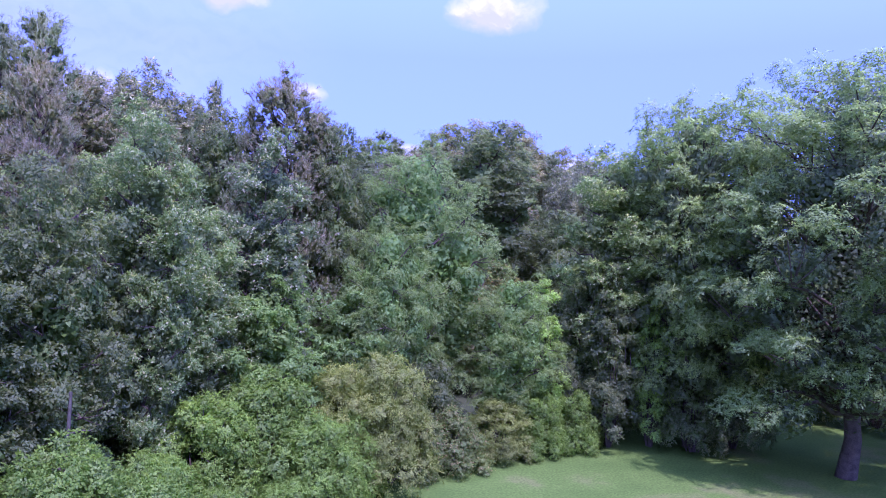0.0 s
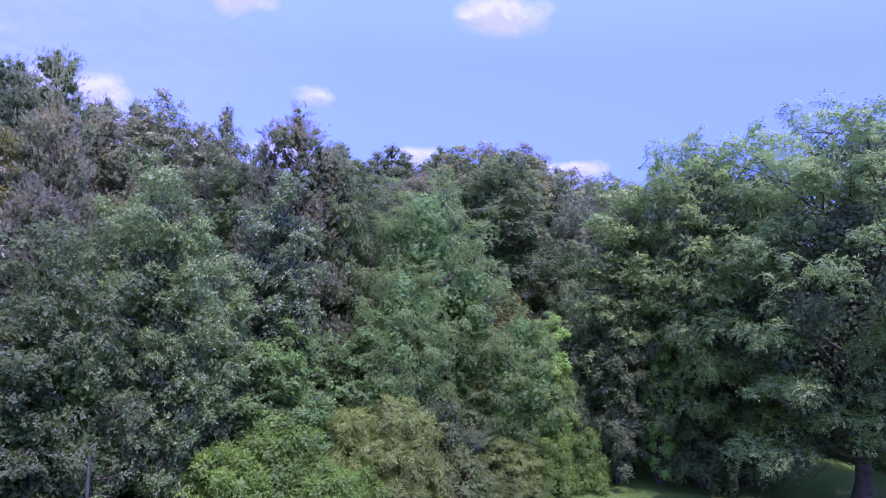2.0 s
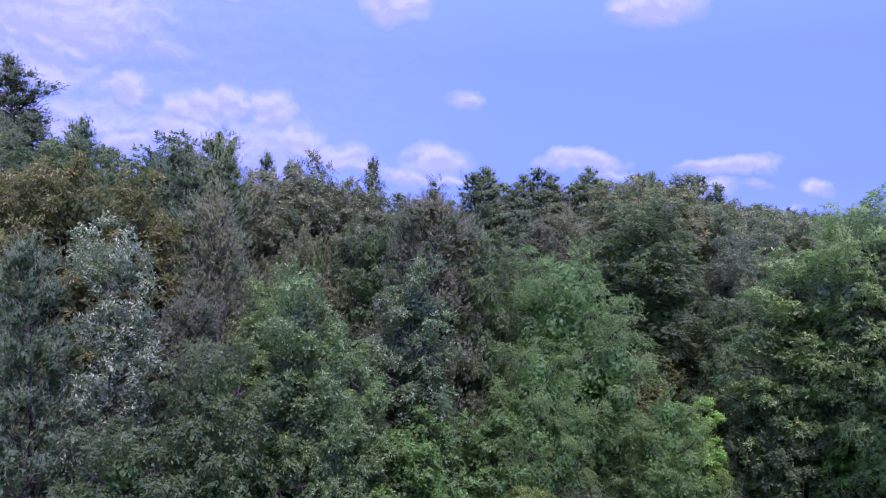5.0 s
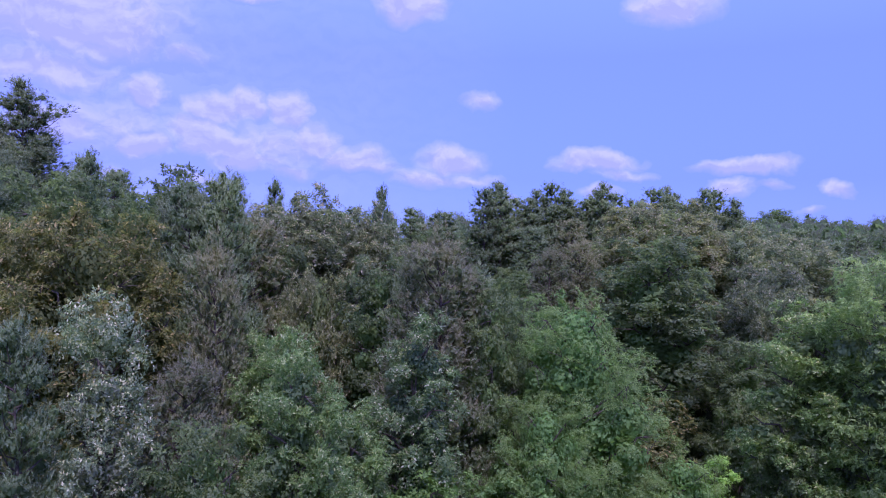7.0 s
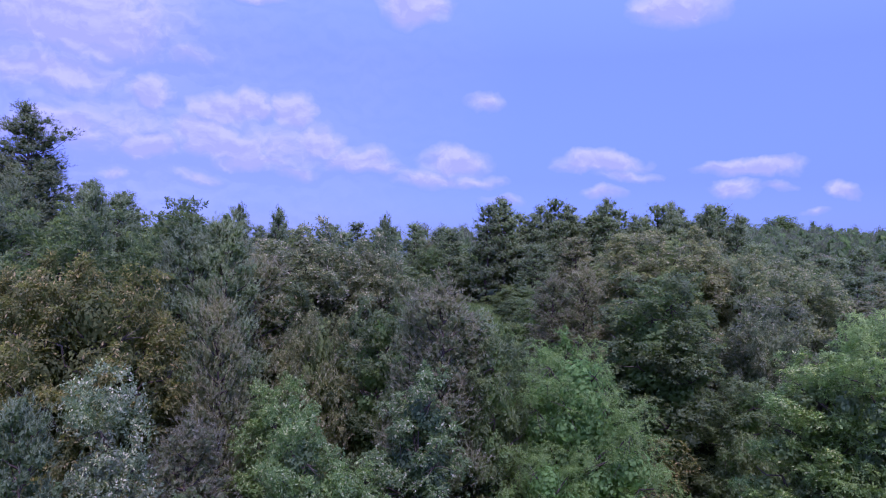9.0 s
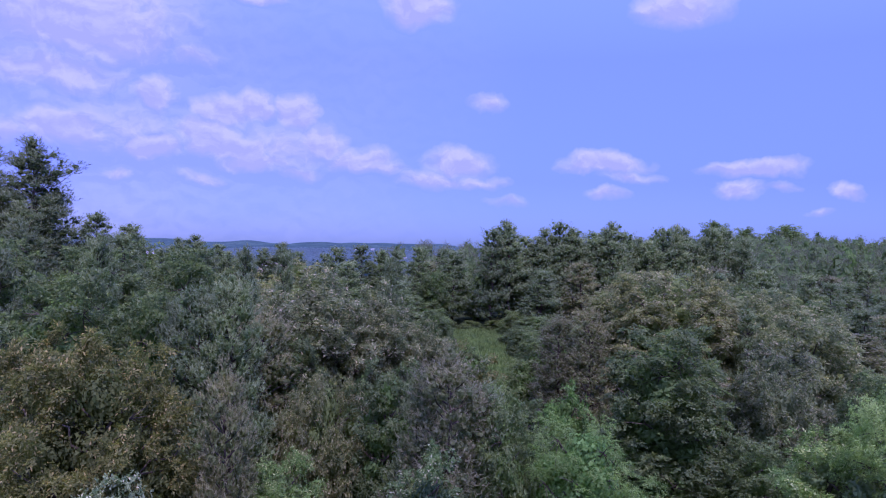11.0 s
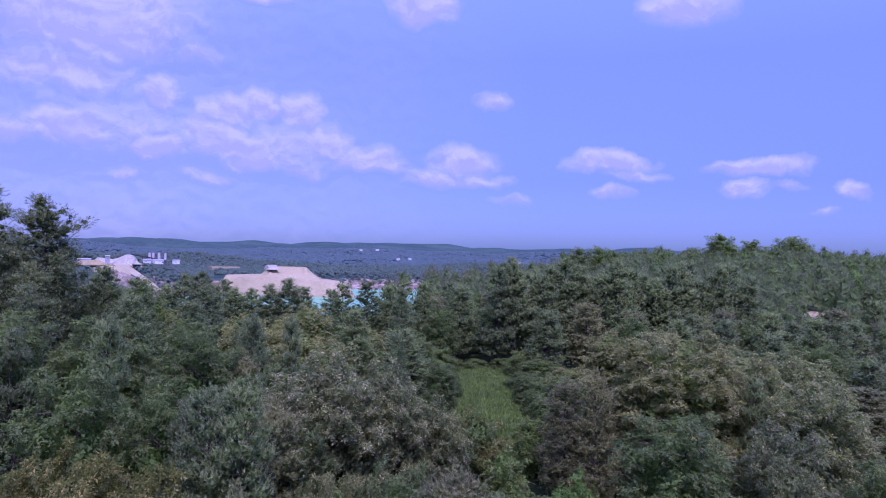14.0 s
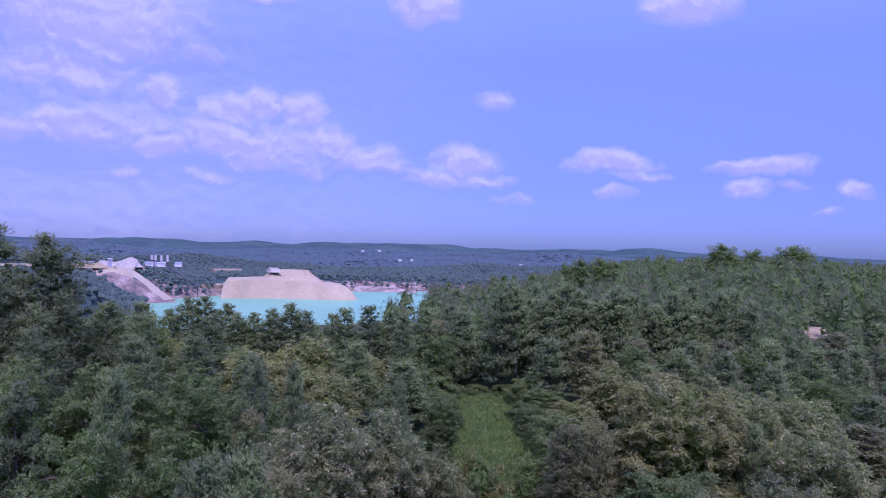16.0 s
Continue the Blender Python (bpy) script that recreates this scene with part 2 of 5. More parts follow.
LEAF = {
    "green": leaf_material("green_leaves", (0.023, 0.047, 0.016), (0.042, 0.079, 0.027), (0.07, 0.114, 0.043), spread=0.45),
    "locust": leaf_material("feathery_leaves", (0.031, 0.075, 0.019), (0.060, 0.124, 0.032), (0.092, 0.168, 0.051), spread=0.3),
    "dark": leaf_material("dark_glossy_leaves", (0.025, 0.056, 0.020), (0.046, 0.095, 0.032), (0.083, 0.147, 0.056), (0.147, 0.200, 0.113), 0.92, rough=0.5, spread=0.2),
    "pecan": leaf_material("shade_tree_leaves", (0.044, 0.094, 0.027), (0.075, 0.149, 0.045), (0.109, 0.191, 0.063), rough=0.6, spread=0.1),
    "silver": leaf_material("silvery_leaves", (0.031, 0.062, 0.029), (0.066, 0.114, 0.057), (0.112, 0.17, 0.093), (0.19, 0.245, 0.15), 0.87, rough=0.5, spread=0.1),
    "pale": leaf_material("pale_leaves", (0.028, 0.066, 0.017), (0.052, 0.112, 0.031), (0.085, 0.158, 0.052), (0.143, 0.210, 0.095), 0.91, spread=0.3),
    "brown": leaf_material("olive_leaves_with_tan_catkins", (0.03, 0.047, 0.013), (0.051, 0.073, 0.02), (0.079, 0.102, 0.031), (0.125, 0.135, 0.05), 0.9, spread=0.3),
    "tan": leaf_material("grey_green_leaves_with_tan_catkins", (0.037, 0.062, 0.026), (0.062, 0.098, 0.041), (0.092, 0.134, 0.058), (0.155, 0.185, 0.105), 0.88, spread=0.2),
    "oak": leaf_material("oak_leaves", (0.041, 0.067, 0.025), (0.075, 0.109, 0.04), (0.11, 0.15, 0.06), (0.15, 0.178, 0.09), 0.94, spread=0.3),
    "grey": leaf_material("grey_green_oak_leaves", (0.027, 0.049, 0.021), (0.052, 0.085, 0.037), (0.084, 0.124, 0.058), (0.12, 0.15, 0.085), 0.94, spread=0.4),
    "pine": leaf_material("pine_needles", (0.043, 0.08, 0.039), (0.067, 0.117, 0.056), (0.096, 0.155, 0.078), rough=0.55, through_light=0.3),
    "deep_pine": leaf_material("deep_green_pine_needles", (0.033, 0.06, 0.03), (0.051, 0.088, 0.043), (0.075, 0.118, 0.06), rough=0.55, through_light=0.3, spread=0.3),
    "dry_pine": leaf_material("greying_pine_needles", (0.048, 0.069, 0.036), (0.072, 0.098, 0.052), (0.1, 0.128, 0.071), rough=0.6, through_light=0.3),
    "meadow": leaf_material("meadow_grass_blades", (0.034, 0.068, 0.019), (0.053, 0.1, 0.028), (0.07, 0.122, 0.036), spread=0.0),
    "fresh": leaf_material("fresh_green_leaves", (0.022, 0.060, 0.015), (0.044, 0.107, 0.026), (0.076, 0.155, 0.043), spread=0.3),
    "bush": leaf_material("bright_bush_leaves", (0.025, 0.064, 0.009), (0.049, 0.117, 0.016), (0.080, 0.163, 0.027), spread=0.4),
    "sumac": leaf_material("yellowish_sumac_leaves", (0.04, 0.075, 0.015), (0.07, 0.122, 0.025), (0.106, 0.165, 0.04), spread=0.2),
    "twiggy": leaf_material("dull_leaves_with_reddish_twigs", (0.032, 0.068, 0.016), (0.056, 0.11, 0.027), (0.085, 0.148, 0.043), (0.13, 0.14, 0.06), 0.92, spread=0.2),
    "vine": leaf_material("vivid_vine_leaves", (0.04, 0.1, 0.018), (0.08, 0.185, 0.034), (0.12, 0.25, 0.05), spread=0.2),
}
# shaded inner leaf masses: each kind's middle colour, more even, dulled for the shade
INNER = {key: leaf_material(key + "_inner_leaves", tuple(0.82 * v for v in c), tuple(0.93 * v for v in c), tuple(1.05 * v for v in c), rough=0.8, spread=0.3, gloss=0.1)
         for key, c in {"green": (0.047, 0.1, 0.03), "locust": (0.058, 0.135, 0.038), "dark": (0.03, 0.064, 0.03), "pecan": (0.05, 0.095, 0.045), "silver": (0.075, 0.115, 0.075),
                        "pale": (0.052, 0.1, 0.04), "tan": (0.054, 0.082, 0.036), "brown": (0.041, 0.066, 0.021), "oak": (0.071, 0.12, 0.038), "grey": (0.058, 0.095, 0.043), "pine": (0.05, 0.095, 0.04),
                        "deep_pine": (0.039, 0.072, 0.032), "dry_pine": (0.058, 0.092, 0.042), "bush": (0.07, 0.14, 0.036), "fresh": (0.05, 0.11, 0.028), "sumac": (0.07, 0.11, 0.03), "twiggy": (0.05, 0.085, 0.026), "vine": (0.1, 0.21, 0.03)}.items()}
HILL_PINE = leaf_material("hillside_pine_needles", (0.029, 0.046, 0.028), (0.045, 0.068, 0.04), (0.066, 0.094, 0.055), rough=0.6, through_light=0.3, spread=0.0)
HILL_GREEN = leaf_material("hillside_leaves", (0.023, 0.044, 0.018), (0.039, 0.069, 0.028), (0.061, 0.097, 0.041), spread=0.0)
BARK = rough_material("grey_brown_bark", [(0.3, (0.05, 0.039, 0.026)), (0.7, (0.12, 0.097, 0.065))], 3.0, 0.8)
PINE_BARK = rough_material("reddish_pine_bark", [(0.3, (0.05, 0.038, 0.03)), (0.7, (0.12, 0.088, 0.068))], 3.0, 0.8)
FLOOR = rough_material("forest_floor_earth", [(0.3, (0.028, 0.045, 0.016)), (0.6, (0.045, 0.062, 0.024)), (0.8, (0.08, 0.074, 0.038))], 0.35, 0.6, fine=4.0)
GRASS = rough_material("mown_grass", [(0.32, (0.05, 0.1, 0.014)), (0.55, (0.068, 0.124, 0.018)), (0.74, (0.125, 0.135, 0.04))], 0.22, 0.5, fine=9.0)
MEADOW = rough_material("meadow_grass_cover", [(0.3, (0.045, 0.085, 0.025)), (0.6, (0.07, 0.12, 0.034)), (0.8, (0.105, 0.135, 0.048))], 0.25, 0.6, fine=3.0)
# far and valley ground: distance haze is mixed into the base colour as blue
FAR_LAND = rough_material("haze_tinted_distance", [(0.32, (0.026, 0.052, 0.05)), (0.5, (0.035, 0.067, 0.06)), (0.66, (0.05, 0.086, 0.072))], 0.004, 0.2, fine=0.05)
VALLEY = rough_material("haze_tinted_valley_floor", [(0.35, (0.03, 0.06, 0.05)), (0.6, (0.04, 0.075, 0.062)), (0.75, (0.055, 0.09, 0.07))], 0.012, 0.2, fine=0.12)
SAND = rough_material("pale_quarry_sand", [(0.3, (0.275, 0.23, 0.135)), (0.6, (0.32, 0.27, 0.163)), (0.8, (0.37, 0.32, 0.2))], 0.02, 0.1, fine=0.3, speck=0.1)
EARTH = rough_material("bare_reddish_earth", [(0.3, (0.19, 0.15, 0.08)), (0.7, (0.3, 0.25, 0.14))], 0.3, 0.4, fine=2.0)
ROCK = rough_material("quarry_rock", [(0.3, (0.09, 0.08, 0.065)), (0.5, (0.19, 0.15, 0.115)), (0.7, (0.34, 0.28, 0.22))], 0.06, 0.8, fine=0.35)
ROAD = rough_material("grey_crushed_stone", [(0.3, (0.24, 0.225, 0.18)), (0.7, (0.34, 0.32, 0.26))], 0.08, 0.2, fine=0.8)
RAMP = rough_material("pale_haul_road_gravel", [(0.3, (0.25, 0.215, 0.14)), (0.7, (0.33, 0.29, 0.2))], 0.05, 0.2, fine=0.5, speck=0.15)
CONCRETE = rough_material("pale_silo_concrete", [(0.3, (0.4, 0.37, 0.34)), (0.7, (0.52, 0.48, 0.44))], 0.1, 0.1, fine=1.0)
DARK_STEEL = rough_material("dark_belt_steel", [(0.3, (0.05, 0.05, 0.055)), (0.7, (0.1, 0.1, 0.11))], 0.1, 0.1, 0.6, fine=1.0)
STEEL = rough_material("weathered_plant_steel", [(0.3, (0.2, 0.21, 0.23)), (0.7, (0.36, 0.37, 0.39))], 0.1, 0.1, 0.6, fine=1.0)
WHITEWALL = rough_material("white_wall_paint", [(0.3, (0.5, 0.49, 0.48)), (0.7, (0.62, 0.6, 0.58))], 0.1, 0.05, fine=1.0)

WATER, t_, b_, o_ = shader("turquoise_quarry_water")
b_.inputs["Base Color"].default_value = (0.12, 0.42, 0.42, 1)
t_.links.new(ramp(t_, noise_tex(t_, 0.01, 3.0), [(0.3, (0.115, 0.29, 0.16)), (0.7, (0.14, 0.33, 0.18))]), b_.inputs["Base Color"])
b_.inputs["Roughness"].default_value = 0.4
b_.inputs["Specular IOR Level"].default_value = 0.12
bump_ = t_.nodes.new("ShaderNodeBump")
bump_.inputs["Strength"].default_value = 0.12
t_.links.new(noise_tex(t_, 0.6, 3.0), bump_.inputs["Height"])
t_.links.new(bump_.outputs[0], b_.inputs["Normal"])


# ---------------------------------------------------------------- ground
def ss(a, b, v):
    s = np.clip((v - a) / (b - a), 0, 1)
    return s * s * (3 - 2 * s)


def waves(x, y, size, seed):
    """Smooth rolling noise between about -1 and 1."""
    r = np.random.RandomState(seed)
    total = np.zeros_like(x, dtype=float)
    for k in range(9):
        a, ph, f = r.rand() * 6.283, r.rand() * 6.283, (0.6 + 1.3 * r.rand()) / size * 6.283
        total = total + np.sin((x * math.cos(a) + y * math.sin(a)) * f + ph)
    return total / 4


LAKE_Z = -37.0


def lake_radius(x, y):
    """1 on the shore of the quarry lake, less inside."""
    u = (x + 130) * 0.45 + (y - 740) * 0.893
    v = (x + 130) * 0.893 - (y - 740) * 0.45
    return np.hypot(u / 345, v / np.where(v > 0, 165, 240)) + 0.04 * waves(x, y, 120, 5)


def ground_height(x, y):
    x, y = np.asarray(x, dtype=float), np.asarray(y, dtype=float)
    r = np.hypot(x, y)
    near = 12.5 * ss(32, 98, y) + 4.5 * np.exp(-((x + 55) / 28) ** 2 - ((y - 82) / 30) ** 2)
    near = near + 12 * np.exp(-((x - 150) / 110) ** 2 - ((y - 330) / 130) ** 2) - 5 * np.exp(-((x - 72) / 34) ** 2 - ((y - 112) / 40) ** 2)
    near = near + 0.35 * waves(x, y, 22, 1) * ss(30, 50, y)
    far = -24 + 9 * waves(x, y, 700, 2) * ss(700, 1800, r) + ss(1300, 4300, r) * (42 + 12 * waves(x, y, 1500, 3)) * ss(-100, 200, y + 0 * x)
    far = far + 7 * waves(x, y, 900, 21) * ss(1150, 1700, r) + 5 * waves(x, y, 380, 22) * ss(1150, 1600, r)
    far = np.where(y > 0, far, -5 + 0 * far)
    bear = np.degrees(np.arctan2(x, y))
    far = far + 24 * ss(-22.5, -28, bear) * ss(560, 700, r) * (1 - ss(1100, 1500, r))
    lake = lake_radius(x, y)
    far = far - (far - (LAKE_Z - 6)) * (1 - ss(0.88, 1.08, lake))
    head = ss(-24.8, -26.4, bear) * ss(535, 575, r) * (1 - ss(715, 770, r))
    far = far * (1 - head) + (-4 - 26 * ss(-31, -25.5, bear)) * head
    far = far - 8 * ss(-25.6, -27.0, bear) * (1 - ss(850, 960, r)) * ss(740, 800, r)
    # the cut of the haul road down to the water
    f = np.clip((-24.2 - bear) / 3.2, -0.4, 1)
    cut = np.exp(-((r - 835 - 48 * f) / 32) ** 2) * ss(-22.4, -23.4, bear) * (1 - ss(-28.2, -29.5, bear))
    far = far * (1 - cut) + (LAKE_Z + 1.0 + 35 * np.maximum(f, 0) + 3 * np.minimum(f, 0)) * cut
    side = (x + 60) * -0.871 + (y - 125) * 0.49
    drop = np.maximum(ss(-12, 90, side), ss(430, 620, r))
    return near * (1 - drop) + far * drop


def floor_z(x, y):
    return float(ground_height(x, y))


def mesh_from(name, verts, faces, mats=(), smooth=False):
    me = bpy.data.meshes.new(name)
    me.from_pydata(verts, [], faces)
    for m in mats:
        me.materials.append(m)
    if smooth:
        me.polygons.foreach_set("use_smooth", [True] * len(me.polygons))
    me.update()
    return me


def clearing(x, y, margin=0.0):
    """True on the grassy clearing in the wood."""
    return (np.abs(x - 4.3 + 0.03 * (y - 80)) < 4.4 + 0.06 * (y - 80) + margin) & (y > 74 - margin) & (y < 108.5 + margin)


def build_ground():
    rings = np.concatenate([[0.002, 2.0], np.linspace(6, 150, 60), np.linspace(154, 1180, 150), np.geomspace(1195, 4700, 46)])
    # finer to the north, where the view goes
    ang = np.radians(np.concatenate([np.linspace(-180, -46, 40, endpoint=False), np.linspace(-46, 46, 290, endpoint=False), np.linspace(46, 180, 40, endpoint=False)]))
    spokes = len(ang)
    rr, aa = np.meshgrid(rings, ang, indexing="ij")
    x, y = rr * np.sin(aa), rr * np.cos(aa)
    z = ground_height(x, y)
    verts = np.stack([x, y, z], -1).reshape(-1, 3)
    i, j = np.meshgrid(np.arange(len(rings) - 1), np.arange(spokes), indexing="ij")
    a, b = i * spokes + j, i * spokes + (j + 1) % spokes
    faces = np.stack([a, a + spokes, b + spokes, b], -1).reshape(-1, 4)
    me = mesh_from("ground", verts.tolist(), faces.tolist(), (FLOOR, GRASS, MEADOW, FAR_LAND, ROCK, VALLEY, SAND), True)
    c = verts[faces].mean(1)
    cx, cy = c[:, 0], c[:, 1]
    rad = np.hypot(cx, cy)
    kind = np.zeros(len(faces), dtype=np.int32)
    kind[(cy < 34 + 1.2 * np.sin(cx * 0.5) + 10 * ss(13, 19, cx)) & (rad < 260)] = 1
    kind[clearing(cx, cy, 2.5)] = 2
    # farther out the ground takes the colours with haze painted in
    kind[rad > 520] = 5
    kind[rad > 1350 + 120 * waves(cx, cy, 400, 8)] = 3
    e1, e2 = verts[faces[:, 1]] - verts[faces[:, 0]], verts[faces[:, 3]] - verts[faces[:, 0]]
    steep = np.cross(e1, e2)
    steep = np.abs(steep[:, 2]) / np.maximum(np.linalg.norm(steep, axis=1), 1e-9)
    kind[((lake_radius(cx, cy) < 1.06) & (np.degrees(np.arctan2(cx, cy)) > -26.2)) | ((steep < 0.5) & (rad > 480) & (rad < 1150))] = 4
    deg = np.degrees(np.arctan2(cx, cy)) + 0.4 * waves(cx, cy, 60, 11)
    yard = rad + 10 * waves(cx, cy, 50, 12)
    kind[(deg < -26.4) & (deg > -37) & (yard > 852) & (yard < 985)] = 6
    kind[(deg < -26.0) & (deg > -37) & (yard > 826) & (yard <= 852)] = 4
    kind[(deg < -23.4) & (deg > -26.6) & (yard > 985) & (yard < 1060)] = 6
    me.polygons.foreach_set("material_index", kind)
    tagged(new("ground", me), "rolling ground with grass, leaf litter and wooded distance", "ground", kind="structure")


build_ground()


# ---------------------------------------------------------------- trees
def part(name, me, parent, label=""):
    ob = new(name, me)
    ob.parent = parent
    return tagged(ob, label)


def unit(v):
    return v / np.maximum(np.linalg.norm(v, axis=-1, keepdims=True), 1e-9)


def blades(name, centre, along, face, length, width, mat, quad=True, cores=None, swell=None, inner=None):
    """Leaf blades: a pointed rhomb, or a triangle, at each centre; cores: the dense inner leaf masses; swell: the way out of its bough at each blade."""
    n = len(centre)
    if swell is not None:
        up = np.cross(along, np.cross(along, face)) * -1.0
        face = np.where((up * swell).sum(1, keepdims=True) < 0, -face, face)
    side = unit(np.cross(along, face)) * (width * 0.5)[:, None]
    tip = along * (length * 0.5)[:, None]
    bend = unit(np.cross(side, along)) * (length * 0.1)[:, None]
    if quad:
        v = np.stack([centre - tip, centre + side - tip * 0.1 + bend, centre + tip, centre - side - tip * 0.1 + bend], 1)
        k = 4
    else:
        v = np.stack([centre - tip + side, centre + tip, centre - tip * 0.6 - side], 1)
        k = 3
    v, index, start = v.reshape(-1, 3), np.arange(n * k), np.arange(0, n * k, k)
    if cores is not None:
        cv, cf, cn = cores
        start = np.concatenate([start, len(index) + np.arange(0, 3 * len(cf), 3)])
        index = np.concatenate([index, cf.reshape(-1) + len(v)])
        v = np.concatenate([v, cv])
    me = bpy.data.meshes.new(name)
    me.vertices.add(len(v))
    me.vertices.foreach_set("co", v.reshape(-1).astype(np.float32))
    me.loops.add(len(index))
    me.loops.foreach_set("vertex_index", index.astype(np.int32))
    me.polygons.add(len(start))
    me.polygons.foreach_set("loop_start", start.astype(np.int32))
    me.materials.append(mat)
    if inner is not None and cores is not None:
        me.materials.append(inner)
        me.polygons.foreach_set("material_index", (np.arange(len(start)) >= n).astype(np.int32))
    me.update(calc_edges=True)
    if swell is not None:
        me.polygons.foreach_set("use_smooth", np.ones(len(start), dtype=bool))
        soft = np.repeat(swell, k, axis=0)
        if cores is not None:
            soft = np.concatenate([soft, cn])
        me.normals_split_custom_set_from_vertices(unit(soft).tolist())
    return me


BALL_V = unit(np.array([(0, -1, 1.618), (0, 1, 1.618), (0, -1, -1.618), (0, 1, -1.618), (1.618, 0, 1), (1.618, 0, -1), (-1.618, 0, 1),
                        (-1.618, 0, -1), (1, 1.618, 0), (1, -1.618, 0), (-1, 1.618, 0), (-1, -1.618, 0)]))
BALL_F = [(a, b, c) for a in range(12) for b in range(a + 1, 12) for c in range(b + 1, 12)
          if max(np.linalg.norm(BALL_V[a] - BALL_V[b]), np.linalg.norm(BALL_V[b] - BALL_V[c]), np.linalg.norm(BALL_V[a] - BALL_V[c])) < 1.1]


BALL_F = [(a, b, c) if np.dot(np.cross(BALL_V[b] - BALL_V[a], BALL_V[c] - BALL_V[a]), BALL_V[a]) > 0 else (a, c, b) for a, b, c in BALL_F]


def lumps(rs, centres, rads, squash=0.8, rough=0.22, ruffle=0.25):
    """Small uneven leaf masses: vertices, triangles, and the way out at each vertex."""
    n = len(centres)
    k = len(BALL_V)
    v = BALL_V[None] * (rads[:, None, None] * (1 + rs.normal(0, rough, (n, k, 1)))) * np.array([1, 1, squash])
    f = np.array(BALL_F)[None] + (np.arange(n) * k)[:, None, None]
    return (v + centres[:, None]).reshape(-1, 3), f.reshape(-1, 3), unit(np.repeat(BALL_V[None], n, axis=0) + rs.normal(0, ruffle, (n, k, 3))).reshape(-1, 3)


def inner_leaves(rs, centres, rads, n, cover=1.5, low=0.4, high=0.78):
    """Shaded sprays inside the boughs, which close the view through them: vertices, triangles, and the way out at each vertex."""
    area = 4 * math.pi * ((0.6 * rads) ** 2).sum()
    size = math.sqrt(cover * area / (0.43 * n))
    pick = rs.choice(len(rads), n, p=rads ** 2 / (rads ** 2).sum())
    d = unit(rs.normal(0, 1, (n, 3)))
    p = centres[pick] + d * (rads[pick] * (low + (high - low) * rs.rand(n)))[:, None] * np.array([1, 1, 0.85])
    a = unit(np.cross(d + rs.normal(0, 0.35, (n, 3)), rs.normal(0, 1, (n, 3))))
    b = unit(np.cross(d, a))
    k = np.minimum(size, 1.1 * rads[pick])[:, None] * (0.7 + 0.6 * rs.rand(n, 1))
    v = np.stack([p + a * k * 0.55, p - a * k * 0.3 + b * k * 0.5, p - a * k * 0.3 - b * k * 0.5], 1).reshape(-1, 3)
    return v, np.arange(3 * n).reshape(-1, 3), np.repeat(unit(d + rs.normal(0, 0.35, (n, 3))), 3, 0)


def tube(path, radii, sides=7):
    """Vertices and faces of a tapered limb along a path."""
    path = np.array(path, dtype=float)
    verts, faces = [], []
    for i, (p, r) in enumerate(zip(path, radii)):
        d = unit(path[min(i + 1, len(path) - 1)] - path[max(i - 1, 0)])
        a = unit(np.cross(d, (0.3, 1.0, 0.2)))
        b = np.cross(d, a)
        for k in range(sides):
            w = 2 * math.pi * k / sides
            verts.append(p + r * (math.cos(w) * a + math.sin(w) * b))
        if i:
            o = (i - 1) * sides
            faces += [(o + k, o + (k + 1) % sides, o + sides + (k + 1) % sides, o + sides + k) for k in range(sides)]
    return verts, faces


def limbs_mesh(name, limbs, mat):
    verts, faces = [], []
    for path, radii, sides in limbs:
        v, f = tube(path, radii, sides)
        o = len(verts)
        verts += [tuple(p) for p in v]
        faces += [tuple(i + o for i in q) for q in f]
    return mesh_from(name, verts, faces, (mat,), True)


def bent(rs, a, b, n, sag, crook=0.035):
    """A crooked way from a to b."""
    a, b = np.array(a, float), np.array(b, float)
    s = np.linspace(0, 1, n)[:, None]
    p = a + (b - a) * s + np.array([0, 0, 1.0]) * sag * np.sin(s * math.pi) * np.linalg.norm(b - a)
    p[1:-1] += rs.normal(0, crook * np.linalg.norm(b - a), (n - 2, 3))
    return p


def drop_of(n):
    return np.array([0.0, 0.0, n])


def shoots(rs, spot, axis, face, round_, k, size, slim, fan=0.75, ragged=0.4):
    """Leafy shoots: k leaves along each shoot, to both sides of it and one at its tip. Returns centre, along, face, length and way out of all the leaves."""
    n = len(spot)
    side = unit(np.cross(face, axis))
    reach = size * (0.42 * k if k > 1 else 0.0)
    c, a, f = [], [], []
    for j in range(k):
        s = (j + 0.5) / k
        way = 0.0 if j == k - 1 else (fan if j % 2 else -fan)
        lead = unit(axis * (1.0 - 0.45 * abs(way)) + side * way + rs.normal(0, 0.5 * ragged, (n, 3)))
        c.append(spot + axis * (reach * (s - 0.35)) + lead * (0.45 * size) - drop_of(0.12 * reach * s * s))
        a.append(lead)
        f.append(unit(face + rs.normal(0, ragged, (n, 3))))
    c, a, f = np.concatenate(c), np.concatenate(a), np.concatenate(f)
    return c, a, f, size * (0.7 + 0.6 * rs.rand(len(c))), unit(0.45 * f + 0.75 * np.tile(round_, (k, 1)) + drop_of(0.1))


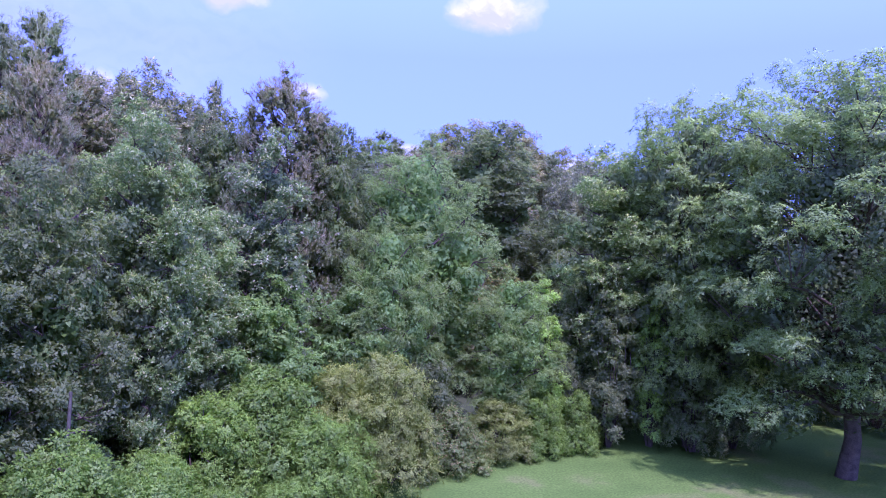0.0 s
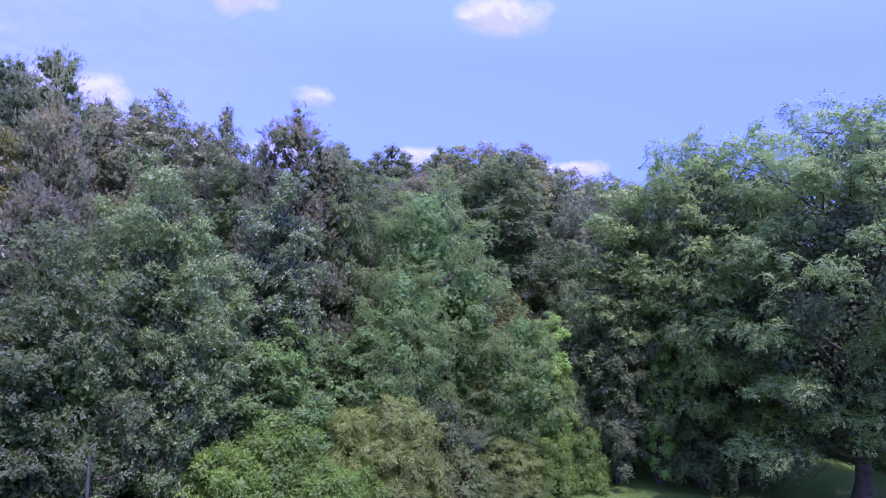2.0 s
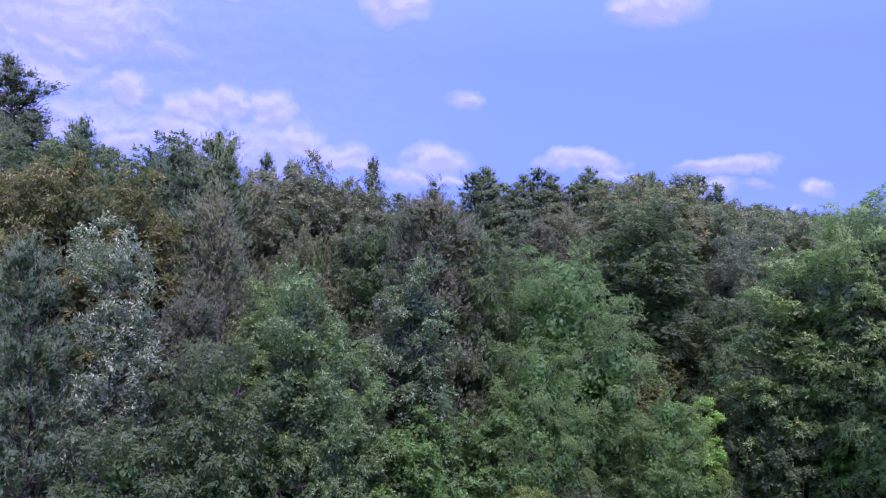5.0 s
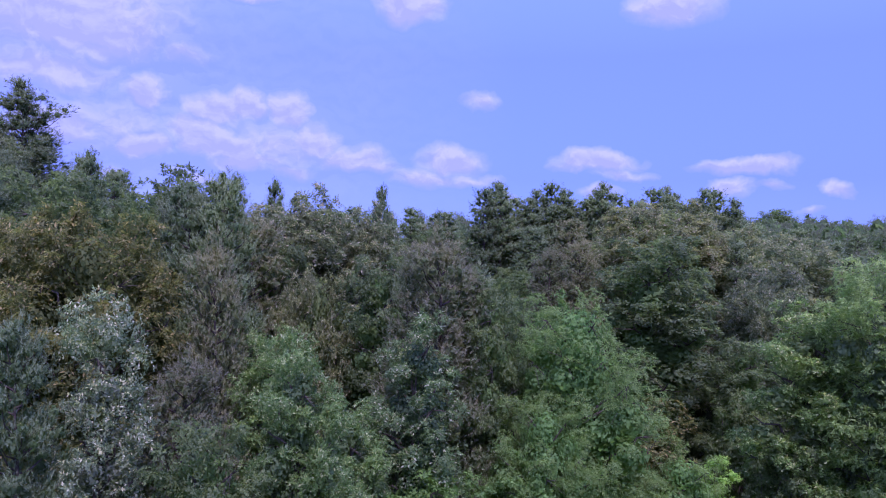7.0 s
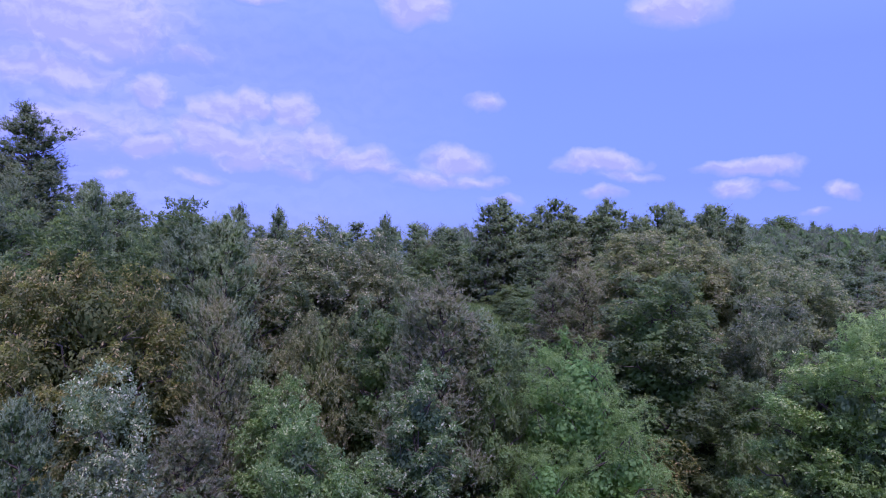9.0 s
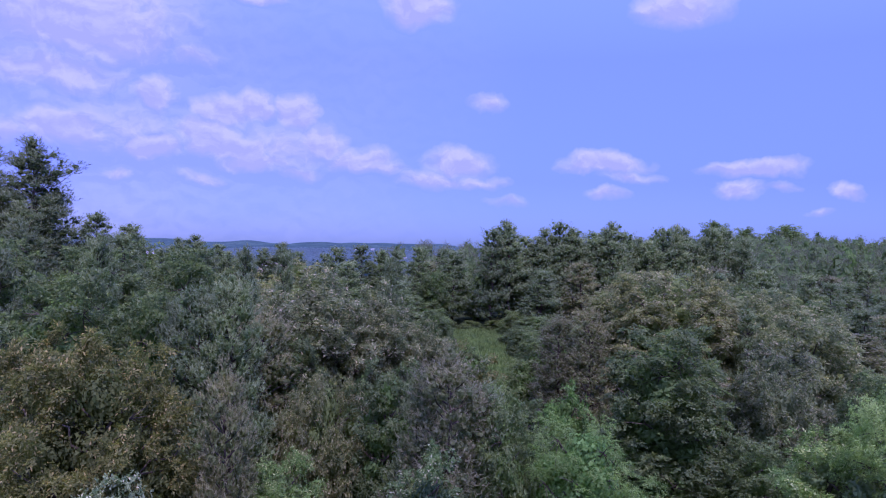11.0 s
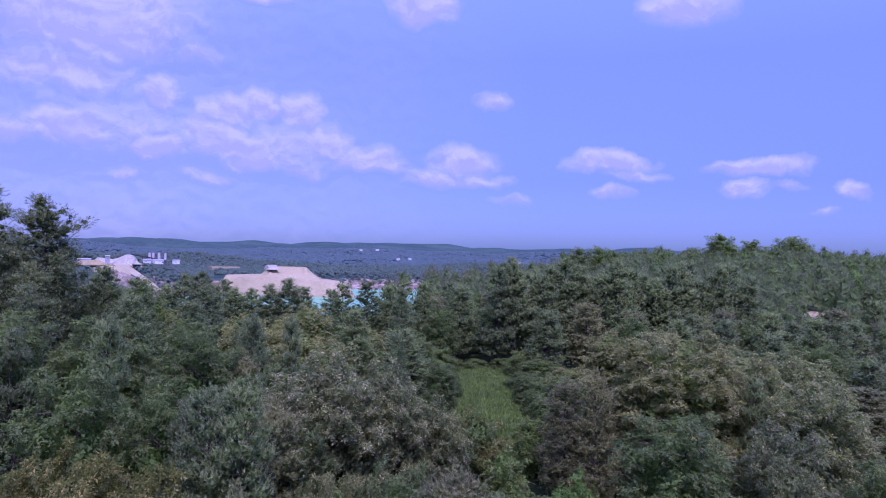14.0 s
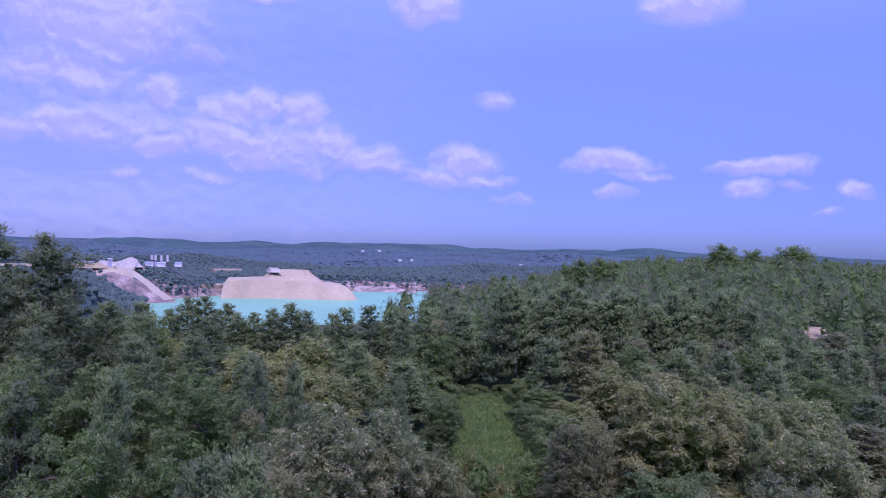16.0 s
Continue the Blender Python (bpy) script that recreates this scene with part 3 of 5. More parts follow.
def puff_shoots(rs, centre, pr, normal, count, flat, hang, up, loose):
    """Where the shoots of flattened leaf puffs stand: spot, axis, face."""
    pick = rs.choice(len(pr), count, p=pr ** 2 / (pr ** 2).sum())
    m = normal[pick]
    d = unit(rs.normal(0, 1, (count, 3)))
    below = (d * m).sum(1)
    d = np.where((below < -0.25)[:, None], d - 2 * m * below[:, None], d)
    off = d - m * ((d * m).sum(1) * (1 - flat))[:, None]
    spot = centre[pick] + off * (pr[pick] * (1.0 - 0.35 * rs.rand(count) + loose * rs.rand(count) ** 3))[:, None]
    face = unit(d * 0.85 + m * 0.25 + drop_of(0.3) + rs.normal(0, 0.3, (count, 3)))
    axis = d * 0.7 + rs.normal(0, 0.45, (count, 3)) + drop_of(up - hang)
    axis = unit(axis - face * (axis * face).sum(1, keepdims=True) * 0.6)
    return spot, axis, face, d


def crown_radius(s, top, low=0.62, peak=0.4):
    """The crown's outline: its radius at s, 0 at its foot and 1 at its tip."""
    s = np.asarray(s, float)
    upper = np.sqrt(np.maximum(0.0, 1 - np.clip((s - peak) / (1 - peak), 0, 1) ** (0.9 + 2.2 * top)))
    return np.where(s < peak, low + (1 - low) * np.sin(np.clip(s / peak, 0, 1) * 1.571), upper)


def leafy_tree(kind, leaf, seed, height=16.0, radius=4.5, base=0.2, boughs=36, puffs=10, leaves=15000, size=0.26, slim=0.5,
               top=0.55, droop=0.15, trunk_r=None, sides=9, k=4, flat=0.6, upright=0.0, core=1.0, puff=1.0, low=0.62, peak=0.4, uneven=0.2, loose=0.35, fan=0.75, tight=0.83):
    """A broadleaf tree: trunk, boughs that end in fans of leaf puffs over the whole crown, and leafy shoots on each puff. base: where the crown begins."""
    rs = np.random.RandomState(seed)
    root = new(kind)
    foot, ch = height * base, height * (1 - base)
    tr = trunk_r or 0.012 * height + 0.05
    stem = bent(rs, (0, 0, -0.6), (rs.normal(0, 0.3), rs.normal(0, 0.3), height * 0.86), 8, 0, 0.009)
    limbs = [(stem, [tr * 1.5, tr * 1.05, tr * 0.95, tr * 0.85, tr * 0.7, tr * 0.5, tr * 0.3, tr * 0.08], sides)]
    grid = np.linspace(0, 1, 40)
    area = float(np.sum(crown_radius(grid, top, low, peak)) / 40 * 2 * math.pi * radius * ch)
    gap = math.sqrt(area / boughs)
    weight = np.cumsum(crown_radius(grid, top, low, peak) + 0.12)
    weight /= weight[-1]
    ph = rs.rand(4) * 6.283
    centre, pr, normal, heart, heart_r = [], [], [], [], []
    for i in range(boughs):
        s = float(np.interp((i + 0.2 + 0.6 * rs.rand()) / boughs, weight, grid)) * 0.97
        w = 2.4 * i + rs.normal(0, 0.3)
        lump = 1 + uneven * (0.6 * math.sin(2 * w + ph[0] + 3 * s) + 0.5 * math.sin(3 * w + ph[1] - 5 * s)) + uneven * rs.normal(0, 0.45)
        reach = radius * float(crown_radius(s, top, low, peak)) * min(1.12, max(0.55, 0.92 * lump))
        z = foot + ch * s + rs.normal(0, 0.02) * ch
        out = np.array([math.cos(w), math.sin(w), 0.0])
        at = np.array([np.interp(z, stem[:, 2], stem[:, 0]), np.interp(z, stem[:, 2], stem[:, 1]), z])
        tip = at + out * max(0.0, reach - 0.2 * gap) - drop_of(0.25 * gap * s)
        lead = unit(out * (1.05 - 0.85 * s ** 1.5) + drop_of(-0.15 + 1.1 * s ** 1.5 + upright))
        side = unit(np.cross(lead, out + np.array([0.0, 0.0, 1.0]) if s < 0.9 else np.array([-out[1], out[0], 0.1])))
        over = np.cross(side, lead)
        over = over if over[2] + 0.3 * (over * out).sum() > 0 else -over
        z0 = max(foot * 0.8, z - reach * (0.5 + 0.4 * s) - 0.3)
        start = np.array([np.interp(z0, stem[:, 2], stem[:, 0]), np.interp(z0, stem[:, 2], stem[:, 1]), z0])
        bough = bent(rs, start, tip, 6, 0.05)
        limbs.append((bough, np.linspace(tr * 0.42, tr * 0.07, 6), 5))
        wide = gap * tight * (0.75 + 0.5 * rs.rand())
        for j in range(puffs):
            u = -1.0 + 1.25 * ((j + rs.rand()) / puffs)
            v = (rs.rand() * 2 - 1) * 0.6 * (1 - 0.45 * max(0.0, u))
            q = tip + lead * (u * 0.62 * wide) + side * (v * wide) + over * (rs.normal(0, 0.13) * wide) - drop_of(droop * wide * (0.5 * abs(v) + 0.4 * max(0.0, u)))
            centre.append(q)
            pr.append(puff * 0.64 * wide / math.sqrt(puffs) * (0.65 + 0.7 * rs.rand()))
            normal.append(over * 0.55 + out * 0.45 + drop_of(0.5) + rs.normal(0, 0.25, 3))
            if j % 3 == 0:
                limbs.append((bent(rs, bough[4], q, 3, 0.0), np.linspace(tr * 0.12, tr * 0.03, 3), 3))
        heart.append(tip - lead * 0.7 * wide - over * 0.2 * wide)
        heart_r.append(0.55 * wide)
    for s in np.linspace(0.08, 0.85, 6):
        heart.append(np.array([np.interp(foot + ch * s, stem[:, 2], stem[:, 0]), np.interp(foot + ch * s, stem[:, 2], stem[:, 1]), foot + ch * s]))
        heart_r.append(0.6 * radius * float(crown_radius(s, top, low, peak)))
    centre, pr, normal = np.array(centre), np.array(pr), unit(np.array(normal))
    rise = height / np.percentile(centre[:, 2] + pr, 99.5)
    centre[:, 2] *= rise
    heart, heart_r = np.array(heart), np.array(heart_r)
    spot, axis, face, ball = puff_shoots(rs, centre, pr, normal, leaves // k, flat, droop, upright, loose)
    keep = spot[:, 2] > 0.15
    pos, along, face, length, swell = shoots(rs, spot[keep], axis[keep], face[keep], ball[keep], k, size, slim, fan)
    part("trunk", limbs_mesh("trunk", limbs, BARK), root)
    part("crown", blades("crown", pos, along, face, length, length * slim, LEAF[leaf], True, inner_leaves(rs, heart, heart_r, max(500, leaves // 2), 1.3 * core, 0.2, 0.85), swell, INNER[leaf]), root)
    return root


def pine_tree(kind, leaf, seed, height=17.0, radius=2.6, base=0.42, whorls=13, leaves=9000, size=0.3, tip=0.3, pad=0.26, cores=0.42, k=9, rise=0.3, thin=0.2, ragged=0.25):
    """A pine: straight bole, whorls of rising boughs, and brushes of needles at the ends of their twigs."""
    rs = np.random.RandomState(seed)
    root = new(kind)
    tr = 0.010 * height + 0.02
    lean = rs.normal(0, 0.25, 2)
    top = np.array([lean[0], lean[1], height * 0.96])
    limbs = [(bent(rs, (0, 0, -0.5), top, 8, 0, 0.008), np.linspace(tr * 1.25, tr * 0.12, 8), 8)]
    stem = limbs[0][0]
    pads, sizes, lead = [], [], []
    for i in range(whorls):
        s = i / (whorls - 1)
        reach = radius * (0.72 + 0.28 * math.sin(math.pi * min(1.0, s * 1.9))) * (1 - s ** 4) ** 0.5 * (1 - 0.6 * tip * s) + 0.05 * radius
        turn = rs.rand() * 6.283
        count = 6 if s < 0.75 else 4
        for b in range(count):
            z = height * (base + (0.95 - base) * min(1.0, s + rs.normal(0, 0.35) / whorls))
            axis = np.array([np.interp(z, stem[:, 2], stem[:, 0]), np.interp(z, stem[:, 2], stem[:, 1]), z])
            w = turn + 6.283 * (b + 0.6 * rs.rand()) / count
            far = reach * (1 - ragged + 1.4 * ragged * rs.rand())
            out = np.array([math.cos(w), math.sin(w), 0.0])
            end = axis + out * far + drop_of(far * (rise + 0.5 * s) + rs.normal(0, 0.1) * radius)
            bough = bent(rs, axis, end, 4, -0.09)
            limbs.append((bough, np.linspace(tr * 0.3, tr * 0.06, 4), 3))
            side = np.array([-out[1], out[0], 0.0])
            for q, v in ((0.45, 0.5), (0.6, -0.55), (0.8, 0.4), (0.86, -0.4), (1.02, 0.0)):
                at = axis + (end - axis) * (q + rs.normal(0, 0.05)) + side * (v * far * 0.6 * (0.6 + 0.6 * rs.rand())) + drop_of(rs.normal(0.05, 0.08) * radius)
                pads.append(at)
                sizes.append(radius * pad * (0.6 + 0.7 * rs.rand()) * (1.05 - 0.35 * s))
                lead.append(unit(out * 0.55 + side * v * 0.5 + drop_of(0.85)))
    for b in range(4):
        pads.append(top + np.array([rs.normal(0, 0.05) * radius, rs.normal(0, 0.05) * radius, -0.035 * height * b]))
        sizes.append(radius * pad * (0.45 + 0.12 * b))
        lead.append(np.array([0, 0, 1.0]))
    pads, sizes, lead = np.array(pads), np.array(sizes), np.array(lead)
    count = leaves // k
    pick = rs.choice(len(sizes), count, p=sizes ** 2 / (sizes ** 2).sum())
    d = unit(rs.normal(0, 1, (count, 3)) + lead[pick] * 0.7)
    spot = pads[pick] + d * (sizes[pick] * (0.35 + 0.65 * rs.rand(count)))[:, None] * np.array([1.15, 1.15, 0.8])
    way = unit(d * 0.5 + lead[pick] * 0.8 + rs.normal(0, 0.25, (count, 3)))
    # needles spread from each shoot, more along its sides than at its tip
    spot, way, d = np.repeat(spot, k, 0), np.repeat(way, k, 0), np.repeat(d, k, 0)
    n = len(spot)
    along = unit(way + unit(rs.normal(0, 1, (n, 3))) * 0.75)
    length = size * (0.7 + 0.6 * rs.rand(n))
    spot = spot + way * (size * 1.1 * rs.rand(n))[:, None]
    face = unit(np.cross(along, rs.normal(0, 1, (n, 3))))
    high = np.array([1.0, 1.0, height / np.percentile(spot[:, 2] + along[:, 2] * length * 0.8, 99.9)])
    spot, pads = spot * high, pads * high
    limbs = [(p * high, q, m) for p, q, m in limbs]
    part("trunk", limbs_mesh("trunk", limbs, PINE_BARK), root)
    part("crown", blades("crown", spot + along * (length * 0.45)[:, None], along, face, length, length * thin, LEAF[leaf], False,
                         inner_leaves(rs, pads, sizes * 0.8, max(600, leaves // 2), 1.4 * cores, 0.0, 0.55), unit(face * 0.45 + d * 0.7 + drop_of(0.35)), INNER[leaf]), root)
    return root


def bush(kind, leaf, seed, height=3.0, radius=2.2, leaves=6000, size=0.2, slim=0.45, clumps=34, arching=0.0, k=4, hang=0.1, fan=0.75):
    """A shrub: several stems from the ground and leafy shoots on puffs in an uneven dome."""
    rs = np.random.RandomState(seed)
    root = new(kind)
    centres, rads, normal, limbs = [], [], [], []
    for i in range(clumps):
        w = 2.4 * i + rs.normal(0, 0.2)
        s = math.sqrt((i + 0.5) / clumps)
        h = math.sqrt(max(0.0, 1 - s * s)) * (0.7 + 0.45 * rs.rand())
        out = np.array([math.cos(w), math.sin(w), 0.0])
        c = out * (s * radius * (0.72 + 0.35 * rs.rand())) + drop_of(height * (0.12 + 0.72 * h))
        centres.append(c)
        rads.append(1.5 * radius / math.sqrt(clumps) * (0.6 + 0.7 * rs.rand()))
        normal.append(out * (0.7 * s) + drop_of(0.9) + rs.normal(0, 0.2, 3))
        if s > 0.55:
            centres.append(c * np.array([1.04, 1.04, 0.5]))
            rads.append(1.6 * radius / math.sqrt(clumps))
            normal.append(out * 0.9 + drop_of(0.45))
        if i % 3 == 0:
            limbs.append((bent(rs, (c[0] * 0.05, c[1] * 0.05, -0.3), c, 5, 0.08), np.linspace(0.05, 0.012, 5), 5))
    centres, rads, normal = np.array(centres), np.array(rads), unit(np.array(normal))
    spot, axis, face, ball = puff_shoots(rs, centres, rads, normal, leaves // k, 0.75, hang, 0.15 + arching, 0.5)
    spot[:, 2] = np.maximum(spot[:, 2], 0.08)
    fit_ = np.array([radius / np.percentile(np.hypot(spot[:, 0], spot[:, 1]), 96)] * 2 + [height / np.percentile(spot[:, 2], 99.5)])
    spot, centres = spot * fit_, centres * fit_
    pos, along, face, length, swell = shoots(rs, spot, axis, face, ball, k, size, slim, fan)
    pos[:, 2] = np.maximum(pos[:, 2], 0.05)
    limbs = [(p * fit_, q, n) for p, q, n in limbs]
    for limb in limbs:
        part("stem", limbs_mesh("stem", [limb], BARK), root)
    part("foliage", blades("foliage", pos, along, face, length, length * slim, LEAF[leaf], True, inner_leaves(rs, centres, rads * 0.85, max(400, leaves // 3), 1.2, 0.1, 0.7), swell, INNER[leaf]), root)
    return root


KIND = {}


def model(key, maker, nominal_h, nominal_r, label, category, group, *args, **kw):
    """Builds the first of a kind; place() sets it down and copies it."""
    root = maker(*args, **kw)
    KIND[key] = [root, nominal_h, nominal_r, False]
    tagged(root, label, category, group)


def place(key, x, y, top, r, turn=None, label=""):
    """Stands a tree or shrub of a kind on the ground, its top at a height above the datum, its crown of radius r."""
    root, h, nr, used = KIND[key]
    z = floor_z(x, y) - 0.1
    sz, sr = max(0.25, (top - z) / h), r / nr
    m = Matrix.LocRotScale((x, y, z), Euler((0, 0, turn if turn is not None else (x * 1.7 + y * 2.3) % 6.283)), (sr, sr, sz))
    if used:
        ob = copy_thing(root, m @ Matrix.Diagonal((*root.scale, 1)).inverted())
    else:
        KIND[key][3], ob = True, root
        root.matrix_basis = m
    if label:
        tagged(ob, label)
    return ob


W, S = "woodland trees", "shrubs along the lawn"
model("dome", leafy_tree, 19, 6, "large round-crowned green shade tree on the mown lawn", "tree", W, "shade_tree", "pecan", 10, 19, 6.0, 0.2, 96, 11, 130000, 0.156, 0.42, top=1.0, puff=1.12, sides=12, trunk_r=0.28, k=5, droop=0.2, uneven=0.13, low=0.85, peak=0.4, tight=1.0)
model("pecan", leafy_tree, 22, 9, "tall airy shade tree on the mown lawn", "tree", W, "shade_tree", "pecan", 11, 22, 9.0, 0.2, 120, 11, 180000, 0.156, 0.42, top=0.85, puff=1.12, trunk_r=0.36, sides=12, core=0.6, k=5, uneven=0.14, loose=0.4, droop=0.2, low=0.8, peak=0.42, tight=0.95)
model("locust", leafy_tree, 17, 5, "feathery light green locust tree", "tree", W, "locust_tree", "locust", 12, 17, 5.0, 0.08, 46, 12, 67200, 0.139, 0.36, droop=0.4, k=8, fan=0.95, flat=0.5, loose=0.6, tight=0.9)
model("dark", leafy_tree, 16, 3.2, "dark glossy-leaved tree in the thicket", "tree", W, "magnolia_tree", "dark", 13, 16, 3.2, 0.06, 44, 9, 42000, 0.17, 0.5, k=5, uneven=0.25, core=0.7, puff=0.9)
model("green", leafy_tree, 17, 3.6, "mid-green broadleaf tree in the thicket", "tree", W, "maple_tree", "green", 14, 17, 3.6, 0.1, 44, 10, 47600, 0.180, 0.55, top=0.75, k=4, uneven=0.15, loose=0.2, tight=0.95)
model("green_b", leafy_tree, 18, 3.8, "green broadleaf tree with an uneven crown", "tree", W, "maple_tree", "green", 24, 18, 3.8, 0.1, 38, 10, 34000, 0.22, 0.5, top=0.65, k=4, uneven=0.18, loose=0.2)
model("pale", leafy_tree, 14.5, 2.4, "slender pale green tree with fluttering leaves", "tree", W, "poplar_tree", "pale", 15, 14.5, 2.4, 0.2, 44, 9, 47600, 0.125, 0.45, top=0.35, k=5, upright=0.3, flat=0.8, loose=0.6)
model("silver", leafy_tree, 17, 2.0, "young silvery-leaved tree with upright boughs", "tree", W, "silver_maple_tree", "silver", 16, 17, 2.0, 0.1, 46, 8, 30700, 0.13, 0.5, top=0.1, upright=0.6, k=4, core=0.5, flat=0.9, loose=0.7, uneven=0.3)
model("brown", leafy_tree, 21, 6, "broad olive-brown tree with tan catkins", "tree", W, "chestnut_tree", "brown", 17, 21, 6.0, 0.12, 90, 10, 92000, 0.25, 0.42, top=0.75, k=5, uneven=0.15, tight=0.98)
model("tan", leafy_tree, 21, 5.4, "broad grey-green chestnut speckled with tan catkins", "tree", W, "chestnut_tree", "tan", 27, 21, 5.4, 0.12, 80, 10, 66000, 0.25, 0.42, top=0.9, k=5, uneven=0.11, loose=0.15, tight=1.0)
model("oak", leafy_tree, 20, 7, "round-crowned olive green oak", "tree", W, "oak_tree", "oak", 18, 20, 7.0, 0.12, 110, 9, 76000, 0.25, 0.5, top=0.95, k=4, uneven=0.1, loose=0.15, peak=0.35, tight=1.0, flat=0.8)
model("pine", pine_tree, 18, 2.8, "tall dark grey-green pine", "tree", W, "pine_tree", "pine", 19, 18.0, 2.8, 0.2, 18, 60000, 0.19, pad=0.29, thin=0.11)
model("full_pine", pine_tree, 20, 4.4, "broad dark pine with layered boughs above the wood", "tree", W, "pine_tree", "deep_pine", 21, 20.0, 4.4, 0.06, 17, 56000, 0.24, pad=0.2, tip=0.55, thin=0.13, ragged=0.4)
model("grey_oak", leafy_tree, 16, 4.6, "rounded grey-green oak in the wood", "tree", W, "oak_tree", "grey", 22, 16, 4.6, 0.1, 46, 11, 38000, 0.24, 0.5, top=0.95, k=4, uneven=0.1, loose=0.15, peak=0.35, tight=1.0, flat=0.8)
model("dry_pine", pine_tree, 17, 2.6, "greying pine with sparse dull needles", "tree", W, "pine_tree", "dry_pine", 20, 17.0, 2.6, 0.12, 19, 60000, 0.19, pad=0.29, tip=0.1, rise=0.5, thin=0.11)
model("fresh", leafy_tree, 10, 2.8, "fresh green young tree in front of the darker wood", "tree", W, "young_maple_tree", "fresh", 25, 10, 2.8, 0.05, 32, 9, 30700, 0.148, 0.55, k=4)
model("bush", bush, 4.6, 2.4, "bright green leafy bush beside the lawn", "shrub", S, "bush", "bush", 31, 4.6, 2.4, 30000, 0.11, 0.5, clumps=44)
model("sumac", bush, 5, 2.2, "yellow-green sumac shrub with arching sprays", "shrub", S, "sumac_shrub", "sumac", 32, 5.0, 2.2, 30000, 0.125, 0.36, clumps=40, arching=0.25, k=9, hang=0.2, fan=1.1)
model("twiggy", bush, 3.6, 2.1, "dull grey-green shrub with reddish twigs by the lawn", "shrub", S, "twiggy_shrub", "twiggy", 36, 3.6, 2.1, 20000, 0.1, 0.45, arching=0.2, k=5, hang=0.15)
model("under", bush, 5.6, 2.5, "dense green undergrowth shrub below the trees", "shrub", S, "undergrowth_shrub", "green", 33, 5.6, 2.5, 18000, 0.164, 0.5)
model("column", bush, 10.8, 1.7, "dark columnar thicket overgrown with creeper", "shrub", S, "thicket", "green", 37, 10.8, 1.7, 20000, 0.15, 0.55, clumps=70, hang=0.2)
model("vine", bush, 9.2, 1.6, "vivid green vine-covered thicket", "shrub", S, "vine_thicket", "vine", 34, 9.2, 1.6, 20000, 0.12, 0.6, clumps=60, hang=0.4)
model("tall", bush, 8, 2.8, "tall green thicket below the trees", "shrub", S, "thicket", "green", 35, 8.0, 2.8, 21000, 0.164, 0.5, clumps=60)

# trees round the lawn and on the near slope
place("dome", 23.2, 32.2, 20.2, 5.5, 0.0)
place("pecan", 28.2, 26.4, 21.2, 9.2, 0.0)
place("pale", 19.8, 34.6, 17.4, 3.4)
place("locust", 8.2, 36.6, 17.5, 4.9)
place("locust", 5.6, 33.0, 12.5, 3.0, 1.3)
place("dark", -0.9, 32.6, 16.5, 3.1)
place("fresh", -0.2, 30.2, 9.7, 2.9, 1.0)
place("dry_pine", 0.2, 37.4, 20.9, 3.4)
place("pine", 2.2, 37.8, 18.8, 2.6)
place("full_pine", -1.6, 38.2, 19.0, 2.5, 2.0)
place("fresh", 4.2, 33.2, 9.8, 2.8)
place("pale", -4.7, 25.8, 16.3, 2.3)
place("pale", -3.2, 29.4, 12.8, 2.3, 0.7)
place("green", -7.2, 22.4, 13.7, 2.5, 2.0)
place("green", -9.4, 20.4, 11.4, 2.4)
place("green", -5.4, 28.2, 11.0, 2.6, 2.0)
place("green", -12.4, 26.0, 11.5, 3.0)
place("silver", -11.4, 23.4, 17.5, 1.9)
place("pine", -13.2, 21.8, 17.2, 2.0)
place("dry_pine", -9.6, 27.2, 15.4, 2.4)
place("brown", -17.2, 33.0, 20.9, 4.8)
place("brown", -21.0, 35.2, 20.9, 4.2, 2.2)
place("dry_pine", -11.1, 34.6, 20.2, 2.0)
place("pine", -13.4, 41.8, 24.2, 3.0)
place("pine", -15.7, 42.4, 23.5, 3.0)
place("full_pine", -17.6, 43.2, 22.4, 2.8)
place("dry_pine", -12.2, 45.6, 22.0, 3.2)
place("pale", -8.4, 35.0, 15.4, 2.4)
place("green", -10.6, 47.4, 19.6, 3.4)
place("oak", -7.6, 42.6, 18.0, 3.0)
place("green_b", -3.9, 41.8, 19.1, 3.2)
place("green", 3.3, 37.6, 18.0, 2.3)
place("green", 16.5, 48.9, 20.9, 5.1)
place("fresh", 8.7, 48.4, 16.6, 2.7)
place("green", 20.5, 45.0, 14.0, 3.2)
place("locust", 12.6, 33.6, 10.0, 2.9, 0.4)
place("tan", -10.9, 52.2, 23.9, 5.6)
place("tan", -6.4, 55.4, 22.9, 4.2, 1.1)
place("oak", 21.4, 68.2, 24.5, 7.6)
place("grey_oak", 29.2, 70.4, 22.8, 4.8, 0.8)
place("grey_oak", 27.0, 55.2, 18.9, 4.2)
place("grey_oak", 24.9, 50.4, 17.2, 2.8, 0.6)
place("grey_oak", 32.8, 62.0, 21.0, 5.0, 2.0)
place("green", 30.6, 48.2, 18.2, 3.6)
place("grey_oak", 36.5, 74.0, 22.0, 5.4)
place("pine", 28.2, 64.0, 21.2, 1.9)
place("dry_pine", 13.7, 65.2, 21.1, 2.4)
place("dry_pine", 10.9, 66.8, 20.0, 2.6, 1.0)
place("full_pine", -47.6, 74.4, 37.4, 7.4)
place("full_pine", -53.5, 74.5, 38.3, 7.4)
place("full_pine", -45.0, 69.0, 30.0, 5.0)
place("full_pine", -48.5, 77.0, 35.5, 6.6)
place("full_pine", -50.0, 70.0, 33.0, 4.6)
place("full_pine", -42.0, 64.0, 28.0, 4.4)
place("full_pine", -36.5, 54.0, 25.0, 4.0)
